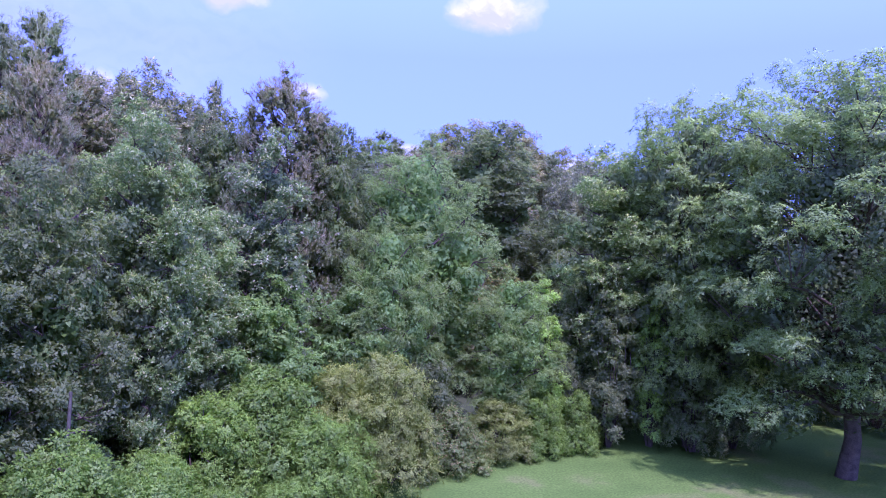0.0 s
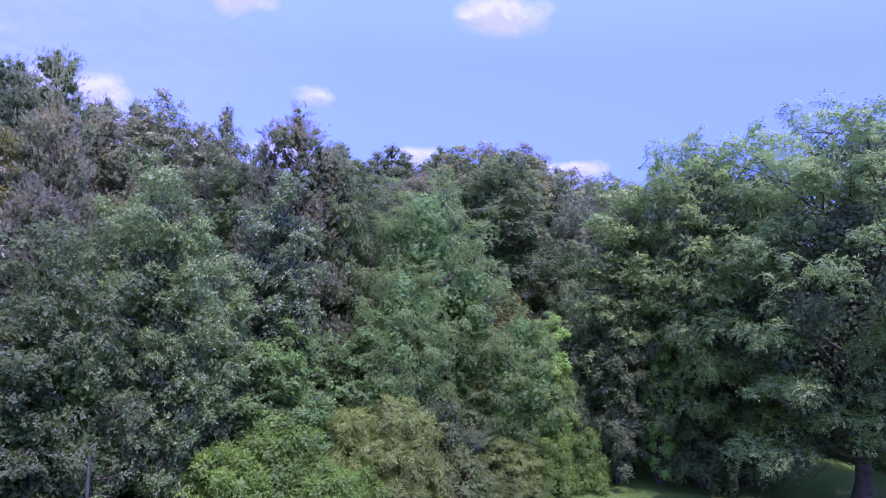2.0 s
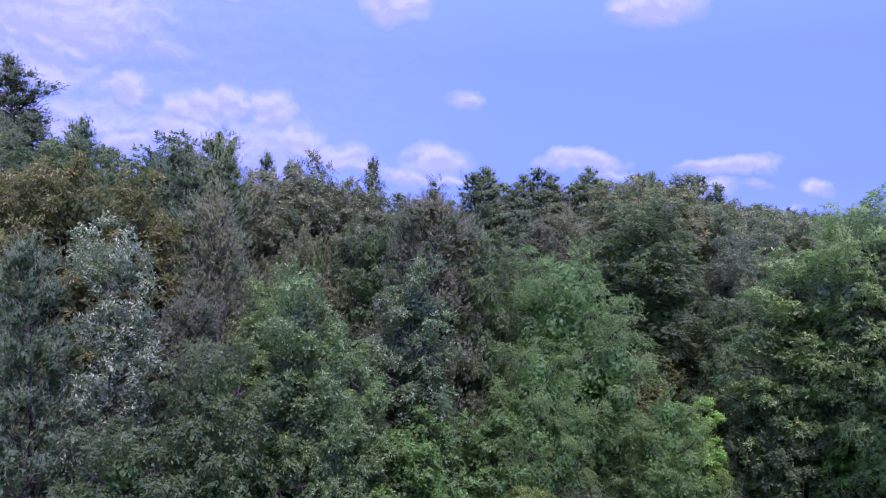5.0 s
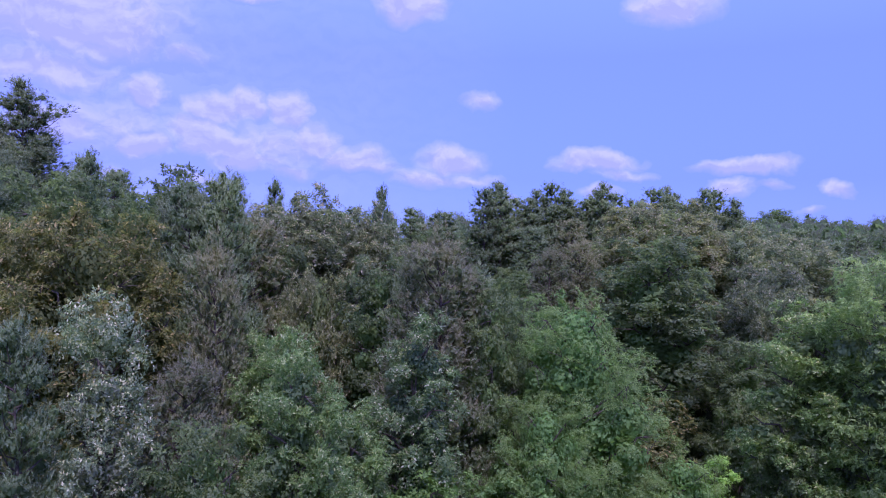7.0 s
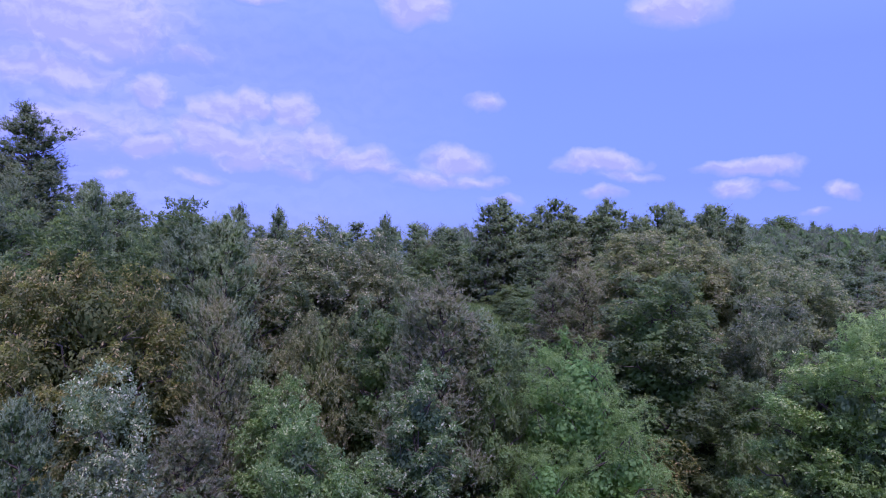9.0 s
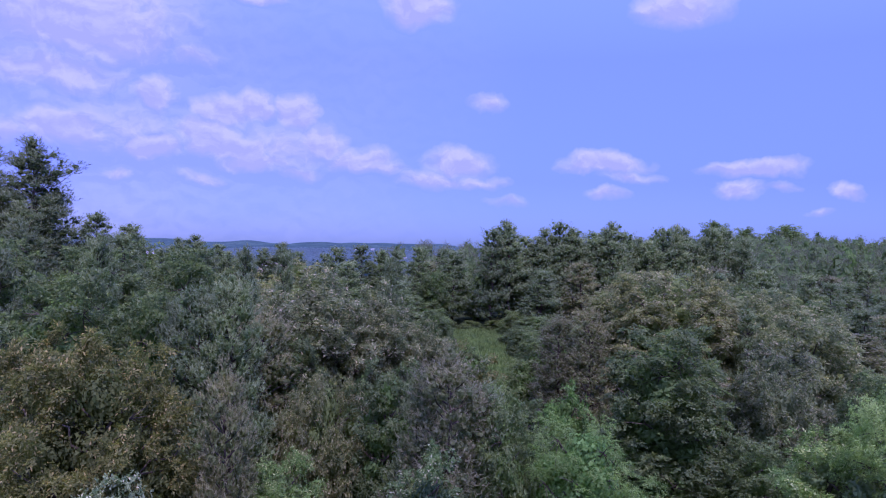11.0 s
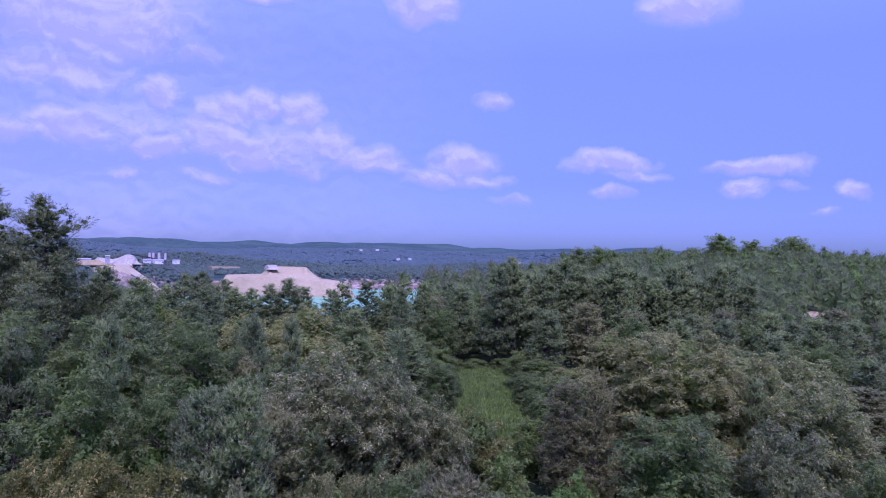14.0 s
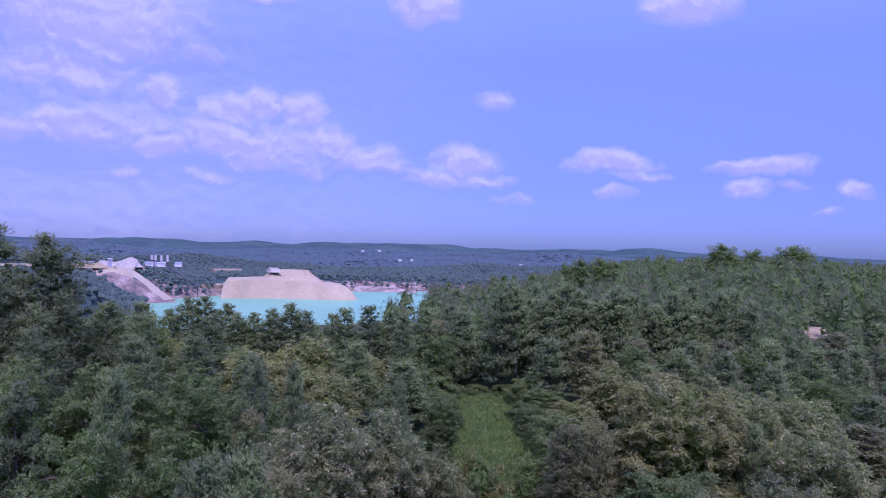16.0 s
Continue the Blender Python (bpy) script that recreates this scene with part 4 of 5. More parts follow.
place("pine", -34.3, 69.2, 27.0, 2.6)
place("pine", -27.6, 52.0, 26.7, 2.3)
place("green", -33.0, 60.0, 25.4, 4.6)
place("green_b", -38.0, 57.0, 26.0, 4.6)
place("pine", -15.8, 63.2, 25.8, 1.5)
place("green", -24.8, 44.4, 24.1, 4.6)
place("green_b", -20.6, 45.0, 22.8, 3.4, 0.5)
place("green_b", -21.4, 54.2, 25.7, 4.6)
place("dry_pine", -17.4, 55.0, 23.6, 2.4)
place("green", -2.2, 80.6, 18.5, 2.1)
place("green_b", -6.7, 95.4, 19.3, 3.4)
place("green", -21.8, 106.4, 20.8, 3.6)
place("green", 11.9, 97.4, 16.4, 3.4)
place("oak", 15.5, 88.0, 17.0, 3.8, 1.7)
place("green", 4.6, 44.0, 16.4, 3.2)
place("pine", -19.3, 62.1, 25.9, 2.0)
place("pine", -43.0, 79.7, 29.4, 3.0)
place("pine", -38.9, 79.8, 28.1, 3.0)
place("green_b", -27.0, 64.0, 25.0, 4.2)
place("green", -50.8, 90.6, 25.4, 2.6)
place("pine", -5.4, 60.3, 25.2, 1.3)
place("pine", 44.7, 131.0, 31.3, 3.0)
place("oak", 29.5, 44.0, 15.0, 3.6)
place("green", 45.6, 107.6, 21.2, 3.4)
place("green", 60.8, 101.6, 17.2, 4.0)

# shrubs between lawn and wood
place("bush", -0.2, 27.6, 5.4, 2.9)
place("bush", -2.6, 25.8, 5.0, 2.6)
place("bush", -4.2, 23.6, 3.6, 2.2)
place("bush", 1.6, 26.2, 3.9, 2.2)
place("bush", 0.6, 24.0, 2.2, 1.8)
place("bush", 2.9, 28.0, 3.6, 2.0)
place("bush", -6.6, 22.2, 3.2, 2.0)
place("bush", -2.0, 22.8, 2.4, 1.8)
place("sumac", 4.9, 29.4, 5.8, 2.5)
place("sumac", 3.0, 29.4, 5.5, 2.4)
place("sumac", -8.0, 21.5, 4.4, 2.2)
place("sumac", -5.6, 20.6, 3.4, 1.6)
place("twiggy", 8.6, 31.0, 3.0, 2.2)
place("twiggy", 6.6, 30.6, 3.3, 2.0, 1.0)
place("under", 7.4, 33.0, 5.4, 2.2)
place("sumac", 11.6, 32.0, 3.0, 1.9, 2.0)
place("tall", -8.0, 25.0, 6.0, 2.8)
place("under", -11.5, 23.5, 5.5, 2.8)
place("tall", -5.0, 28.6, 5.8, 2.6)
place("under", -5.5, 31.0, 5.0, 3.0)
place("vine", 14.6, 34.2, 9.2, 1.7)
place("vine", 20.9, 32.6, 9.2, 1.4)
place("column", 18.5, 33.0, 10.8, 1.7)
place("tall", 18.6, 35.0, 10.0, 2.8)
place("tall", 22.8, 31.4, 6.4, 2.0, 1.9)
place("tall", 25.6, 31.6, 6.4, 2.2, 3.1)
place("bush", 16.2, 33.2, 3.4, 1.9)
place("bush", 13.8, 32.6, 3.4, 1.9)
place("tall", 19.6, 42.4, 10.8, 2.6)
place("tall", 23.0, 38.6, 8.0, 2.6)
place("tall", 26.6, 39.4, 8.5, 2.8)
place("tall", 31.4, 39.2, 9.0, 3.0)
place("under", 16.6, 34.6, 5.0, 2.0)
place("under", -8.6, 19.2, 5.4, 2.7)
place("sumac", -7.0, 17.4, 4.4, 2.3)
place("under", -10.8, 17.6, 5.2, 2.6)
place("bush", -5.6, 18.7, 5.5, 2.6)
place("bush", -3.9, 20.0, 4.4, 2.4)
place("under", -11.0, 19.6, 5.8, 2.6)
place("tall", 38.5, 34.0, 8.5, 3.4)
place("tall", 38.0, 27.0, 9.0, 3.8)
place("tall", 35.0, 37.6, 10.0, 3.4)


def snag():
    """A bare dead stem with a few broken boughs."""
    rs = np.random.RandomState(5)
    root = new("dead_tree")
    z = floor_z(-6.0, 20.2)
    stem = bent(rs, (0, 0, -0.4), (0.15, 0.1, 6.6 - z), 7, 0, 0.01)
    part("trunk", limbs_mesh("trunk", [(stem, np.linspace(0.1, 0.05, 7), 8)], DEAD_WOOD), root)
    for k, (dx, dy, dz) in enumerate(((1.2, 0.2, 0.5), (-1.0, -0.3, 0.7), (0.8, -0.6, 0.3), (-0.9, 0.5, 0.2))):
        a = stem[3 + k % 3]
        part("branch", limbs_mesh("branch", [(bent(rs, a, a + np.array([dx, dy, dz]), 5, 0.05), np.linspace(0.05, 0.012, 5), 5)], DEAD_WOOD), root)
    root.matrix_basis = Matrix.Translation((-6.0, 20.2, z))
    return tagged(root, "bare grey dead stem standing in the undergrowth", "dead tree")


DEAD_WOOD = rough_material("weathered_dead_wood", [(0.3, (0.045, 0.043, 0.028)), (0.7, (0.095, 0.09, 0.06))], 4.0, 0.6)
snag()


# ---------------------------------------------------------------- the wood on the slopes
model("green_m", leafy_tree, 13, 4.0, "green broadleaf tree in the mixed wood", "tree", W, "maple_tree", "green", 41, 13, 4.0, 0.1, 30, 8, 12000, 0.28, 0.6, top=0.8, sides=5, k=3, uneven=0.14, loose=0.15, tight=0.98)
model("oak_m", leafy_tree, 13, 4.2, "olive green oak in the mixed wood", "tree", W, "oak_tree", "oak", 42, 13, 4.2, 0.1, 32, 8, 12000, 0.28, 0.6, top=0.9, sides=5, k=3, uneven=0.12, loose=0.15, tight=1.0, flat=0.8)
model("brown_m", leafy_tree, 13, 4.0, "olive-brown broadleaf tree in the wood", "tree", W, "chestnut_tree", "brown", 43, 13, 4.0, 0.1, 30, 8, 12000, 0.28, 0.5, top=0.85, sides=5, k=3, uneven=0.12, loose=0.15, tight=0.98)
model("pine_m", pine_tree, 17, 2.6, "dark pine with a bare lower trunk", "tree", W, "pine_tree", "pine", 44, 17, 2.6, 0.3, 12, 14000, 0.3, pad=0.29, cores=0.5, k=7, thin=0.17)
model("pine_n", pine_tree, 16, 2.8, "dark bushy pine in the wood", "tree", W, "pine_tree", "pine", 45, 16, 2.8, 0.15, 13, 14000, 0.3, pad=0.28, cores=0.5, k=7, thin=0.17)
model("dry_m", pine_tree, 15, 2.4, "greying pine with dull needles", "tree", W, "pine_tree", "dry_pine", 46, 15, 2.4, 0.15, 13, 14000, 0.28, pad=0.3, cores=0.5, k=7, thin=0.17, rise=0.5)

# pines that stand before the lake
for px, py, top, pr in ((-51.8, 116.4, 24.8, 2.8), (-48.8, 118.5, 26.7, 3.2), (-45.3, 116.6, 27.3, 3.4), (-41.8, 118.7, 25.8, 3.2), (-39.7, 115.8, 24.6, 2.8),
                        (-36.6, 117.9, 24.4, 2.8), (-33.8, 117.0, 25.3, 3.0), (-30.5, 117.1, 26.4, 3.2), (-28.0, 119.1, 24.9, 2.8), (-22.8, 118.3, 24.6, 2.8),
                        (-20.4, 116.4, 25.9, 3.0), (-16.2, 117.5, 26.4, 3.2), (-12.8, 118.6, 25.6, 2.8), (-9.6, 111.6, 25.6, 2.2), (-6.0, 117.0, 26.4, 3.0)):
    place("pine_m" if px < -30 else "pine_n", px, py, top, pr)
# broadleaf trees on the crest of the hill
for px, py, top, pr in ((117, 303, 41.4, 7.5), (136, 314, 39.2, 7.0), (164, 335, 42.0, 9.0), (173, 342, 39.0, 7.0), (46.7, 262, 33.6, 5.0), (54.8, 264, 34.2, 5.5), (40, 258, 31.6, 4.5), (62, 270, 32.6, 5.0)):
    place("green_m", px, py, top, pr, label="rounded green tree on the crest of the hill")
# the stand of pines behind the clearing
for i in range(23):
    px = 6.6 + i * 1.95 + 0.8 * math.sin(i * 2.1)
    place("pine_m" if i % 3 else "pine_n", px, 112 + 4.5 * abs(math.sin(i * 1.7)) + 0.05 * px, 29.8 + 1.6 * math.sin(i * 1.3), 3.4 + 0.4 * math.sin(i * 3.1))


KEPT = []
for ob in list(scene.collection.objects):
    if ob.parent is None and ob.type == "EMPTY":
        spot = ob.matrix_basis.translation
        KEPT.append((spot.x, spot.y, 2.6))


def free(x, y, gap):
    return all((x - a) ** 2 + (y - b) ** 2 > (0.5 * (gap + 2 * c)) ** 2 for a, b, c in KEPT)


rng = random.Random(7)


def scatter(tries, y0, y1, gap, pick):
    """Fills a stretch of the slope with trees, each clear of its neighbours."""
    for _ in range(tries):
        y = y0 + (y1 - y0) * math.sqrt(rng.random())
        x = (rng.random() * 2 - 1) * (0.74 * y + 8)
        if clearing(x, y, 2.0) or (66 < y < 76 and -4 < x < 11) or not free(x, y, gap):
            continue
        key, high, r = pick(x, y)
        if key:
            place(key, x, y, floor_z(x, y) + high, r)
            KEPT.append((x, y, gap * 0.5))


def near_wood(x, y):
    high = 7.5 + 3.5 * rng.random()
    return (rng.choice(["green_m", "green_m", "green_m", "oak_m", "brown_m", "dry_m"]), high, 3.0 + 1.4 * rng.random())


def mid_wood(x, y):
    if y > 96 and -58 < x < -5:
        return (rng.choice(["green_m", "green_m", "green_m", "oak_m"]), 5.0 + 2.5 * rng.random(), 2.8 + 1.0 * rng.random())
    pines = 0.75 if x > 14 and y > 85 else (0.3 if y < 105 else 0.6)
    if rng.random() < pines:
        return (rng.choice(["pine_m", "pine_n", "pine_n", "dry_m"]), (8.0 if y < 92 else 10.5) + 4.0 * rng.random(), 2.9 + 0.9 * rng.random())
    return (rng.choice(["green_m", "green_m", "oak_m"]), (7.0 if y < 92 else 8.5) + 3.5 * rng.random(), 3.2 + 1.5 * rng.random())


scatter(900, 37, 68, 5.6, near_wood)
scatter(4000, 62, 140, 6.0, mid_wood)


# ---------------------------------------------------------------- woods too far off to count
def woods(name, label, spots, high, wide, mat, rs, blades_each, cores_each, blade):
    """One mesh of many far crowns: lumps with loose leaf sprays over them. spots: x, y of each tree."""
    n = len(spots)
    z = ground_height(spots[:, 0], spots[:, 1])
    h = high * (0.7 + 0.5 * rs.rand(n))
    w = wide * (0.75 + 0.5 * rs.rand(n))
    if cores_each == 1:
        c, cr = np.stack([spots[:, 0], spots[:, 1], z + h * 0.25], -1), w
    else:
        ci = np.repeat(np.arange(n), cores_each)
        off = unit(rs.normal(0, 1, (len(ci), 3))) * (rs.rand(len(ci), 1) ** 0.5)
        c = np.stack([spots[ci, 0] + off[:, 0] * w[ci] * 0.55, spots[ci, 1] + off[:, 1] * w[ci] * 0.55, z[ci] + h[ci] * (0.62 + 0.26 * off[:, 2])], -1)
        cr = w[ci] * (0.28 + 0.2 * rs.rand(len(ci)))
    bi = rs.randint(0, len(c), n * blades_each)
    d = unit(rs.normal(0, 1, (len(bi), 3)) + np.array([0, 0, 0.5]))
    pos = c[bi] + d * (cr[bi] * (0.92 + 0.35 * rs.rand(len(bi)) ** 2))[:, None]
    along = unit(np.cross(d, rs.normal(0, 1, d.shape)) + np.array([0, 0, 0.4]) + d * 0.5)
    length = blade * (0.6 + 0.8 * rs.rand(len(bi)))
    v, f, out = lumps(rs, c, cr, 0.9 if cores_each > 1 else 0.4 * high / wide, 0.14, 0.1)
    # a far canopy is nearly flat
    out = unit(out * np.array([0.5, 0.5, 0.6]) + drop_of(0.9))
    me = blades(name, pos, along, d, length, length * 0.55, mat, False, (v, f, out), unit(d + rs.normal(0, 0.15, d.shape) + drop_of(0.6)))
    return tagged(new(name, me), label, "woods", kind="stuff")


def pine_model(rs, n, size, pads=34, thin=0.2):
    """One pine of height 1 and radius 1 for the far woods: centre, along, face, length, width of its needle brushes."""
    u = np.sort(rs.rand(pads)) ** 0.85
    w = 2.4 * np.arange(pads) + rs.rand(pads)
    reach = (1 - u ** 2.8) ** 0.6 * (0.5 + 0.55 * rs.rand(pads)) + 0.05
    c = np.stack([np.cos(w) * reach, np.sin(w) * reach, 0.3 + 0.66 * u], -1)
    pick = rs.randint(0, pads, n)
    d = unit(rs.normal(0, 1, (n, 3)) + drop_of(0.5))
    pos = c[pick] + d * (0.12 + 0.24 * rs.rand(n, 1)) * np.array([1, 1, 0.16])
    out = c[pick] * np.array([1, 1, 0])
    along = unit(d * 0.6 + out * 0.5 + drop_of(0.8) + rs.normal(0, 0.35, (n, 3)))
    face = unit(np.cross(along, rs.normal(0, 1, (n, 3))) + out * 0.6)
    length = size * (0.6 + 0.8 * rs.rand(n))
    return pos, along, face, length, length * thin


def broadleaf_model(rs, n, size, puffs=26):
    """One broadleaf crown of height 1 and radius 1 for the far woods."""
    s = np.sort(rs.rand(puffs))
    w = 2.4 * np.arange(puffs) + rs.rand(puffs)
    reach = np.sqrt(np.maximum(0.0, 1 - s ** 2.4)) * (0.62 + 0.3 * rs.rand(puffs))
    c = np.stack([np.cos(w) * reach, np.sin(w) * reach, 0.3 + 0.6 * s], -1)
    pick = rs.randint(0, puffs, n)
    d = unit(rs.normal(0, 1, (n, 3)) + drop_of(0.5))
    pos = c[pick] + d * (0.3 * (0.8 + 0.4 * rs.rand(n, 1))) * np.array([1, 1, 0.3])
    face = unit(d + drop_of(0.3) + rs.normal(0, 0.35, (n, 3)))
    along = unit(np.cross(face, rs.normal(0, 1, (n, 3))))
    length = size * (0.6 + 0.8 * rs.rand(n))
    return pos, along, face, length, length * 0.6


def stand(name, label, spots, high, wide, maker, n, size, mat, inner, rs, plain=90):
    """One mesh of many far trees, each a turned and scaled model of eight. spots: x, y of each tree."""
    made = [maker(rs, n, size) for _ in range(8)]
    parts, dark, dark_n = [[], [], [], [], []], [], []
    ground = ground_height(spots[:, 0], spots[:, 1])
    for i, (x, y) in enumerate(spots):
        pos, along, face, length, width = made[i % 8]
        w, h, r = rs.rand() * 6.283, high * (0.72 + 0.5 * rs.rand()), wide * (0.75 + 0.5 * rs.rand())
        turn = np.array([[math.cos(w), math.sin(w), 0], [-math.sin(w), math.cos(w), 0], [0, 0, 1]])
        parts[0].append(pos @ turn * np.array([r, r, h]) + np.array([x, y, ground[i]]))
        parts[1].append(along @ turn)
        parts[2].append(face @ turn)
        parts[3].append(length)
        parts[4].append(width)
        # inner triangles in the shade-toned leaf copy, filling each crown's depth
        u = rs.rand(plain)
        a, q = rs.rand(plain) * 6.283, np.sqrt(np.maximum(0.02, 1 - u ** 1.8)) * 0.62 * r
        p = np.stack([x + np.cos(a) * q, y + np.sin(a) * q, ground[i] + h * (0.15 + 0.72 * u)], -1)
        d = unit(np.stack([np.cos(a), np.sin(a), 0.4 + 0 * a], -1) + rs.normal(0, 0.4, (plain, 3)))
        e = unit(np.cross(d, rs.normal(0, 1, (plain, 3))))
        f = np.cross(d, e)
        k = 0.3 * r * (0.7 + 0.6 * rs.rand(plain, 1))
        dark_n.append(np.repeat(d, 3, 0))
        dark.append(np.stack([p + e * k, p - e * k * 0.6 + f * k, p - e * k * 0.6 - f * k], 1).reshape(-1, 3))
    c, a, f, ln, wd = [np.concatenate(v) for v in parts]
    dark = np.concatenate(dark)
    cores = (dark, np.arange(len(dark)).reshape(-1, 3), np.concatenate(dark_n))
    return tagged(new(name, blades(name, c, a, f, ln, wd, mat, False, cores, unit(f + drop_of(0.3)), inner)), label, "woods", kind="stuff")


def spread(rs, n, r0, r1, b0, b1, power=1.0):
    r = (r0 ** power + (r1 ** power - r0 ** power) * rs.rand(n)) ** (1 / power)
    b = np.radians(b0 + (b1 - b0) * rs.rand(n))
    return np.stack([r * np.sin(b), r * np.cos(b)], -1)


def thin(spots, gap):
    """Drops spots that stand closer than gap to an earlier one."""
    seen, out = set(), []
    for x, y in spots:
        cell = (int(x // gap), int(y // gap))
        if cell not in seen:
            seen.add(cell)
            out.append((x, y))
    return np.array(out)


rs_ = np.random.RandomState(77)
hill = spread(rs_, 5000, 134, 560, -37, 40, 2)
bear_, far_ = np.degrees(np.arctan2(hill[:, 0], hill[:, 1])), np.hypot(hill[:, 0], hill[:, 1])
hill = hill[(bear_ > 5.5 - 1700 / far_) | (bear_ < -27)]
hill = thin(hill[(lake_radius(hill[:, 0], hill[:, 1]) > 1.02) & (hill[:, 1] > 120)], 6.0)
# a gap in the wood round a bare patch of earth and a strip of grass
along_ = (hill[:, 0] * 0.466 + hill[:, 1] * 0.885, hill[:, 0] * 0.885 - hill[:, 1] * 0.466)
hill = hill[~((along_[0] > 172) & (along_[0] < 222) & (np.abs(along_[1]) < 3.2))]
along_ = (hill[:, 0] * 0.521 + hill[:, 1] * 0.853, hill[:, 0] * 0.853 - hill[:, 1] * 0.521)
hill = hill[~((along_[0] > 168) & (along_[0] < 200) & (np.abs(along_[1]) < 3.6))]
pick_ = rs_.rand(len(hill)) * 0.86 + np.where((np.hypot(hill[:, 0], hill[:, 1]) > 245) & (hill[:, 0] > 30), 0.2, 0.0)
close = np.hypot(hill[:, 0], hill[:, 1]) < 225
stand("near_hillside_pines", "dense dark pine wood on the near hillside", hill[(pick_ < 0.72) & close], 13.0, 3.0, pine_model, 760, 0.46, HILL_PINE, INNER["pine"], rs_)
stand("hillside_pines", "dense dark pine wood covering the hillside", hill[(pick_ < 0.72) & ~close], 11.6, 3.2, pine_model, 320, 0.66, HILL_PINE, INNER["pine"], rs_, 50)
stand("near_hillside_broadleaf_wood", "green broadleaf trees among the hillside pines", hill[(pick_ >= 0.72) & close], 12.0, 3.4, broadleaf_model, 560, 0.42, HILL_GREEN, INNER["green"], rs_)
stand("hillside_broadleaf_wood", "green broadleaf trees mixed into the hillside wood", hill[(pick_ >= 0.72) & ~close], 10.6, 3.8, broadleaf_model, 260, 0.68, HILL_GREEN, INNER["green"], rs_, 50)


def quarry_ground(x, y):
    """True where no trees grow: water, yard, ramp, heap and the ground round the silos."""
    b, r = np.degrees(np.arctan2(x, y)), np.hypot(x, y)
    bare = (lake_radius(x, y) < 1.06) & (ground_height(x, y) < LAKE_Z + 2.5)
    bare |= (b > -36) & (b < -26.2) & (r > 826) & (r < 965)
    way = 835 + 48 * np.clip((-24.2 - b) / 3.2, 0, 1)
    bare |= (b < -23.6) & (b > -28.2) & (r > way - 110) & (r < way + 20)
    bare |= (b > -20.5) & (b < -8.5) & (r > 820) & (r < 1010)
    return bare | ((b > -26.6) & (b < -23.0) & (((r > 950) & (r < 990)) | ((r > 1120) & (r < 1190))))


mid_far = spread(rs_, 36000, 540, 1600, -37, 42, 2)
mid_far = mid_far[~quarry_ground(mid_far[:, 0], mid_far[:, 1])]
by_lake = (np.hypot(mid_far[:, 0], mid_far[:, 1]) < 1000) & (mid_far[:, 0] < 40)
extra = spread(rs_, 9000, 560, 900, -38, -22, 2)
extra = extra[~quarry_ground(extra[:, 0], extra[:, 1])]
mid_far = np.concatenate([thin(np.concatenate([mid_far[by_lake], extra]), 7.0), thin(mid_far[~by_lake], 6.5)])
# leaf colours shifted to blue with distance, to paint in the haze
FAR_LEAF = leaf_material("haze_tinted_valley_foliage", (0.027, 0.058, 0.048), (0.035, 0.072, 0.057), (0.045, 0.088, 0.066), spread=0.0)
RIDGE_LEAF = leaf_material("haze_tinted_ridge_foliage", (0.033, 0.068, 0.072), (0.038, 0.078, 0.08), (0.044, 0.088, 0.088), spread=0.0)
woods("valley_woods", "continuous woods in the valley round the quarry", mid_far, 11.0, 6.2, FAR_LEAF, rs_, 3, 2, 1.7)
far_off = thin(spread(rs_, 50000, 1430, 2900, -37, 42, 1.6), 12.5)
woods("distant_woods", "woods on the distant ridges, coloured blue-green for haze", far_off, 9.0, 8.5, RIDGE_LEAF, rs_, 1, 1, 2.0)


# shrubs along both edges of the clearing and at its ends
for i, cy in enumerate((86, 91, 96, 100, 105, 109)):
    for side in (-1, 1):
        cx = 4.3 - 0.03 * (cy - 80) + side * (5.6 + 0.06 * (cy - 80)) + 0.8 * math.sin(i * 2.3 + side)
        place("under", cx, cy, floor_z(cx, cy) + (3.4 if cy > 84 else 2.4) + math.sin(i * 1.9 + side), 2.6 + 0.3 * math.sin(i * 3.7), label="dense green shrub at the edge of the clearing")
for cx, cy, ch_, cr_ in ((-6.0, 110.6, 3.2, 2.2), (-1.0, 110.9, 1.8, 2.2), (3.2, 110.6, 1.5, 2.2), (7.4, 110.8, 1.7, 2.2)):
    place("under", cx, cy, floor_z(cx, cy) + ch_, cr_, label="dense green shrub at the edge of the clearing")

# trees that stand before the near end of the clearing
place("tan", -1.6, 57.0, 19.6, 3.0, label="olive-brown broadleaf tree before the grassy clearing")
place("green_m", 4.4, 60.0, 14.6, 2.6, label="low green tree before the grassy clearing")
place("green_m", 2.2, 64.6, 16.4, 2.9, label="low green tree before the grassy clearing")
place("green_m", 8.0, 72.0, 14.4, 2.4, label="low green tree before the grassy clearing")


def meadow_grass():
    """Tussocks of tall grass over the clearing."""
    rs = np.random.RandomState(9)
    n = 44000
    x, y = rs.uniform(-6, 14, n), rs.uniform(70, 111, n)
    keep = clearing(x, y, 1.5)
    x, y = x[keep], y[keep]
    n = len(x)
    z = ground_height(x, y)
    length = 0.5 * (0.5 + rs.rand(n)) * (1 + 0.35 * np.sin(x * 1.3) * np.sin(y * 0.8))
    along = unit(np.stack([rs.normal(0, 0.35, n), rs.normal(0, 0.35, n), np.ones(n)], -1))
    face = unit(rs.normal(0, 1, (n, 3)) * np.array([1, 1, 0.2]))
    me = blades("meadow_grass", np.stack([x, y, z + length * 0.42], -1), along, face, length, length * 0.5, LEAF["meadow"], False)
    tagged(new("meadow_grass", me), "tall green grass covering the small clearing", "grass", kind="stuff")


meadow_grass()


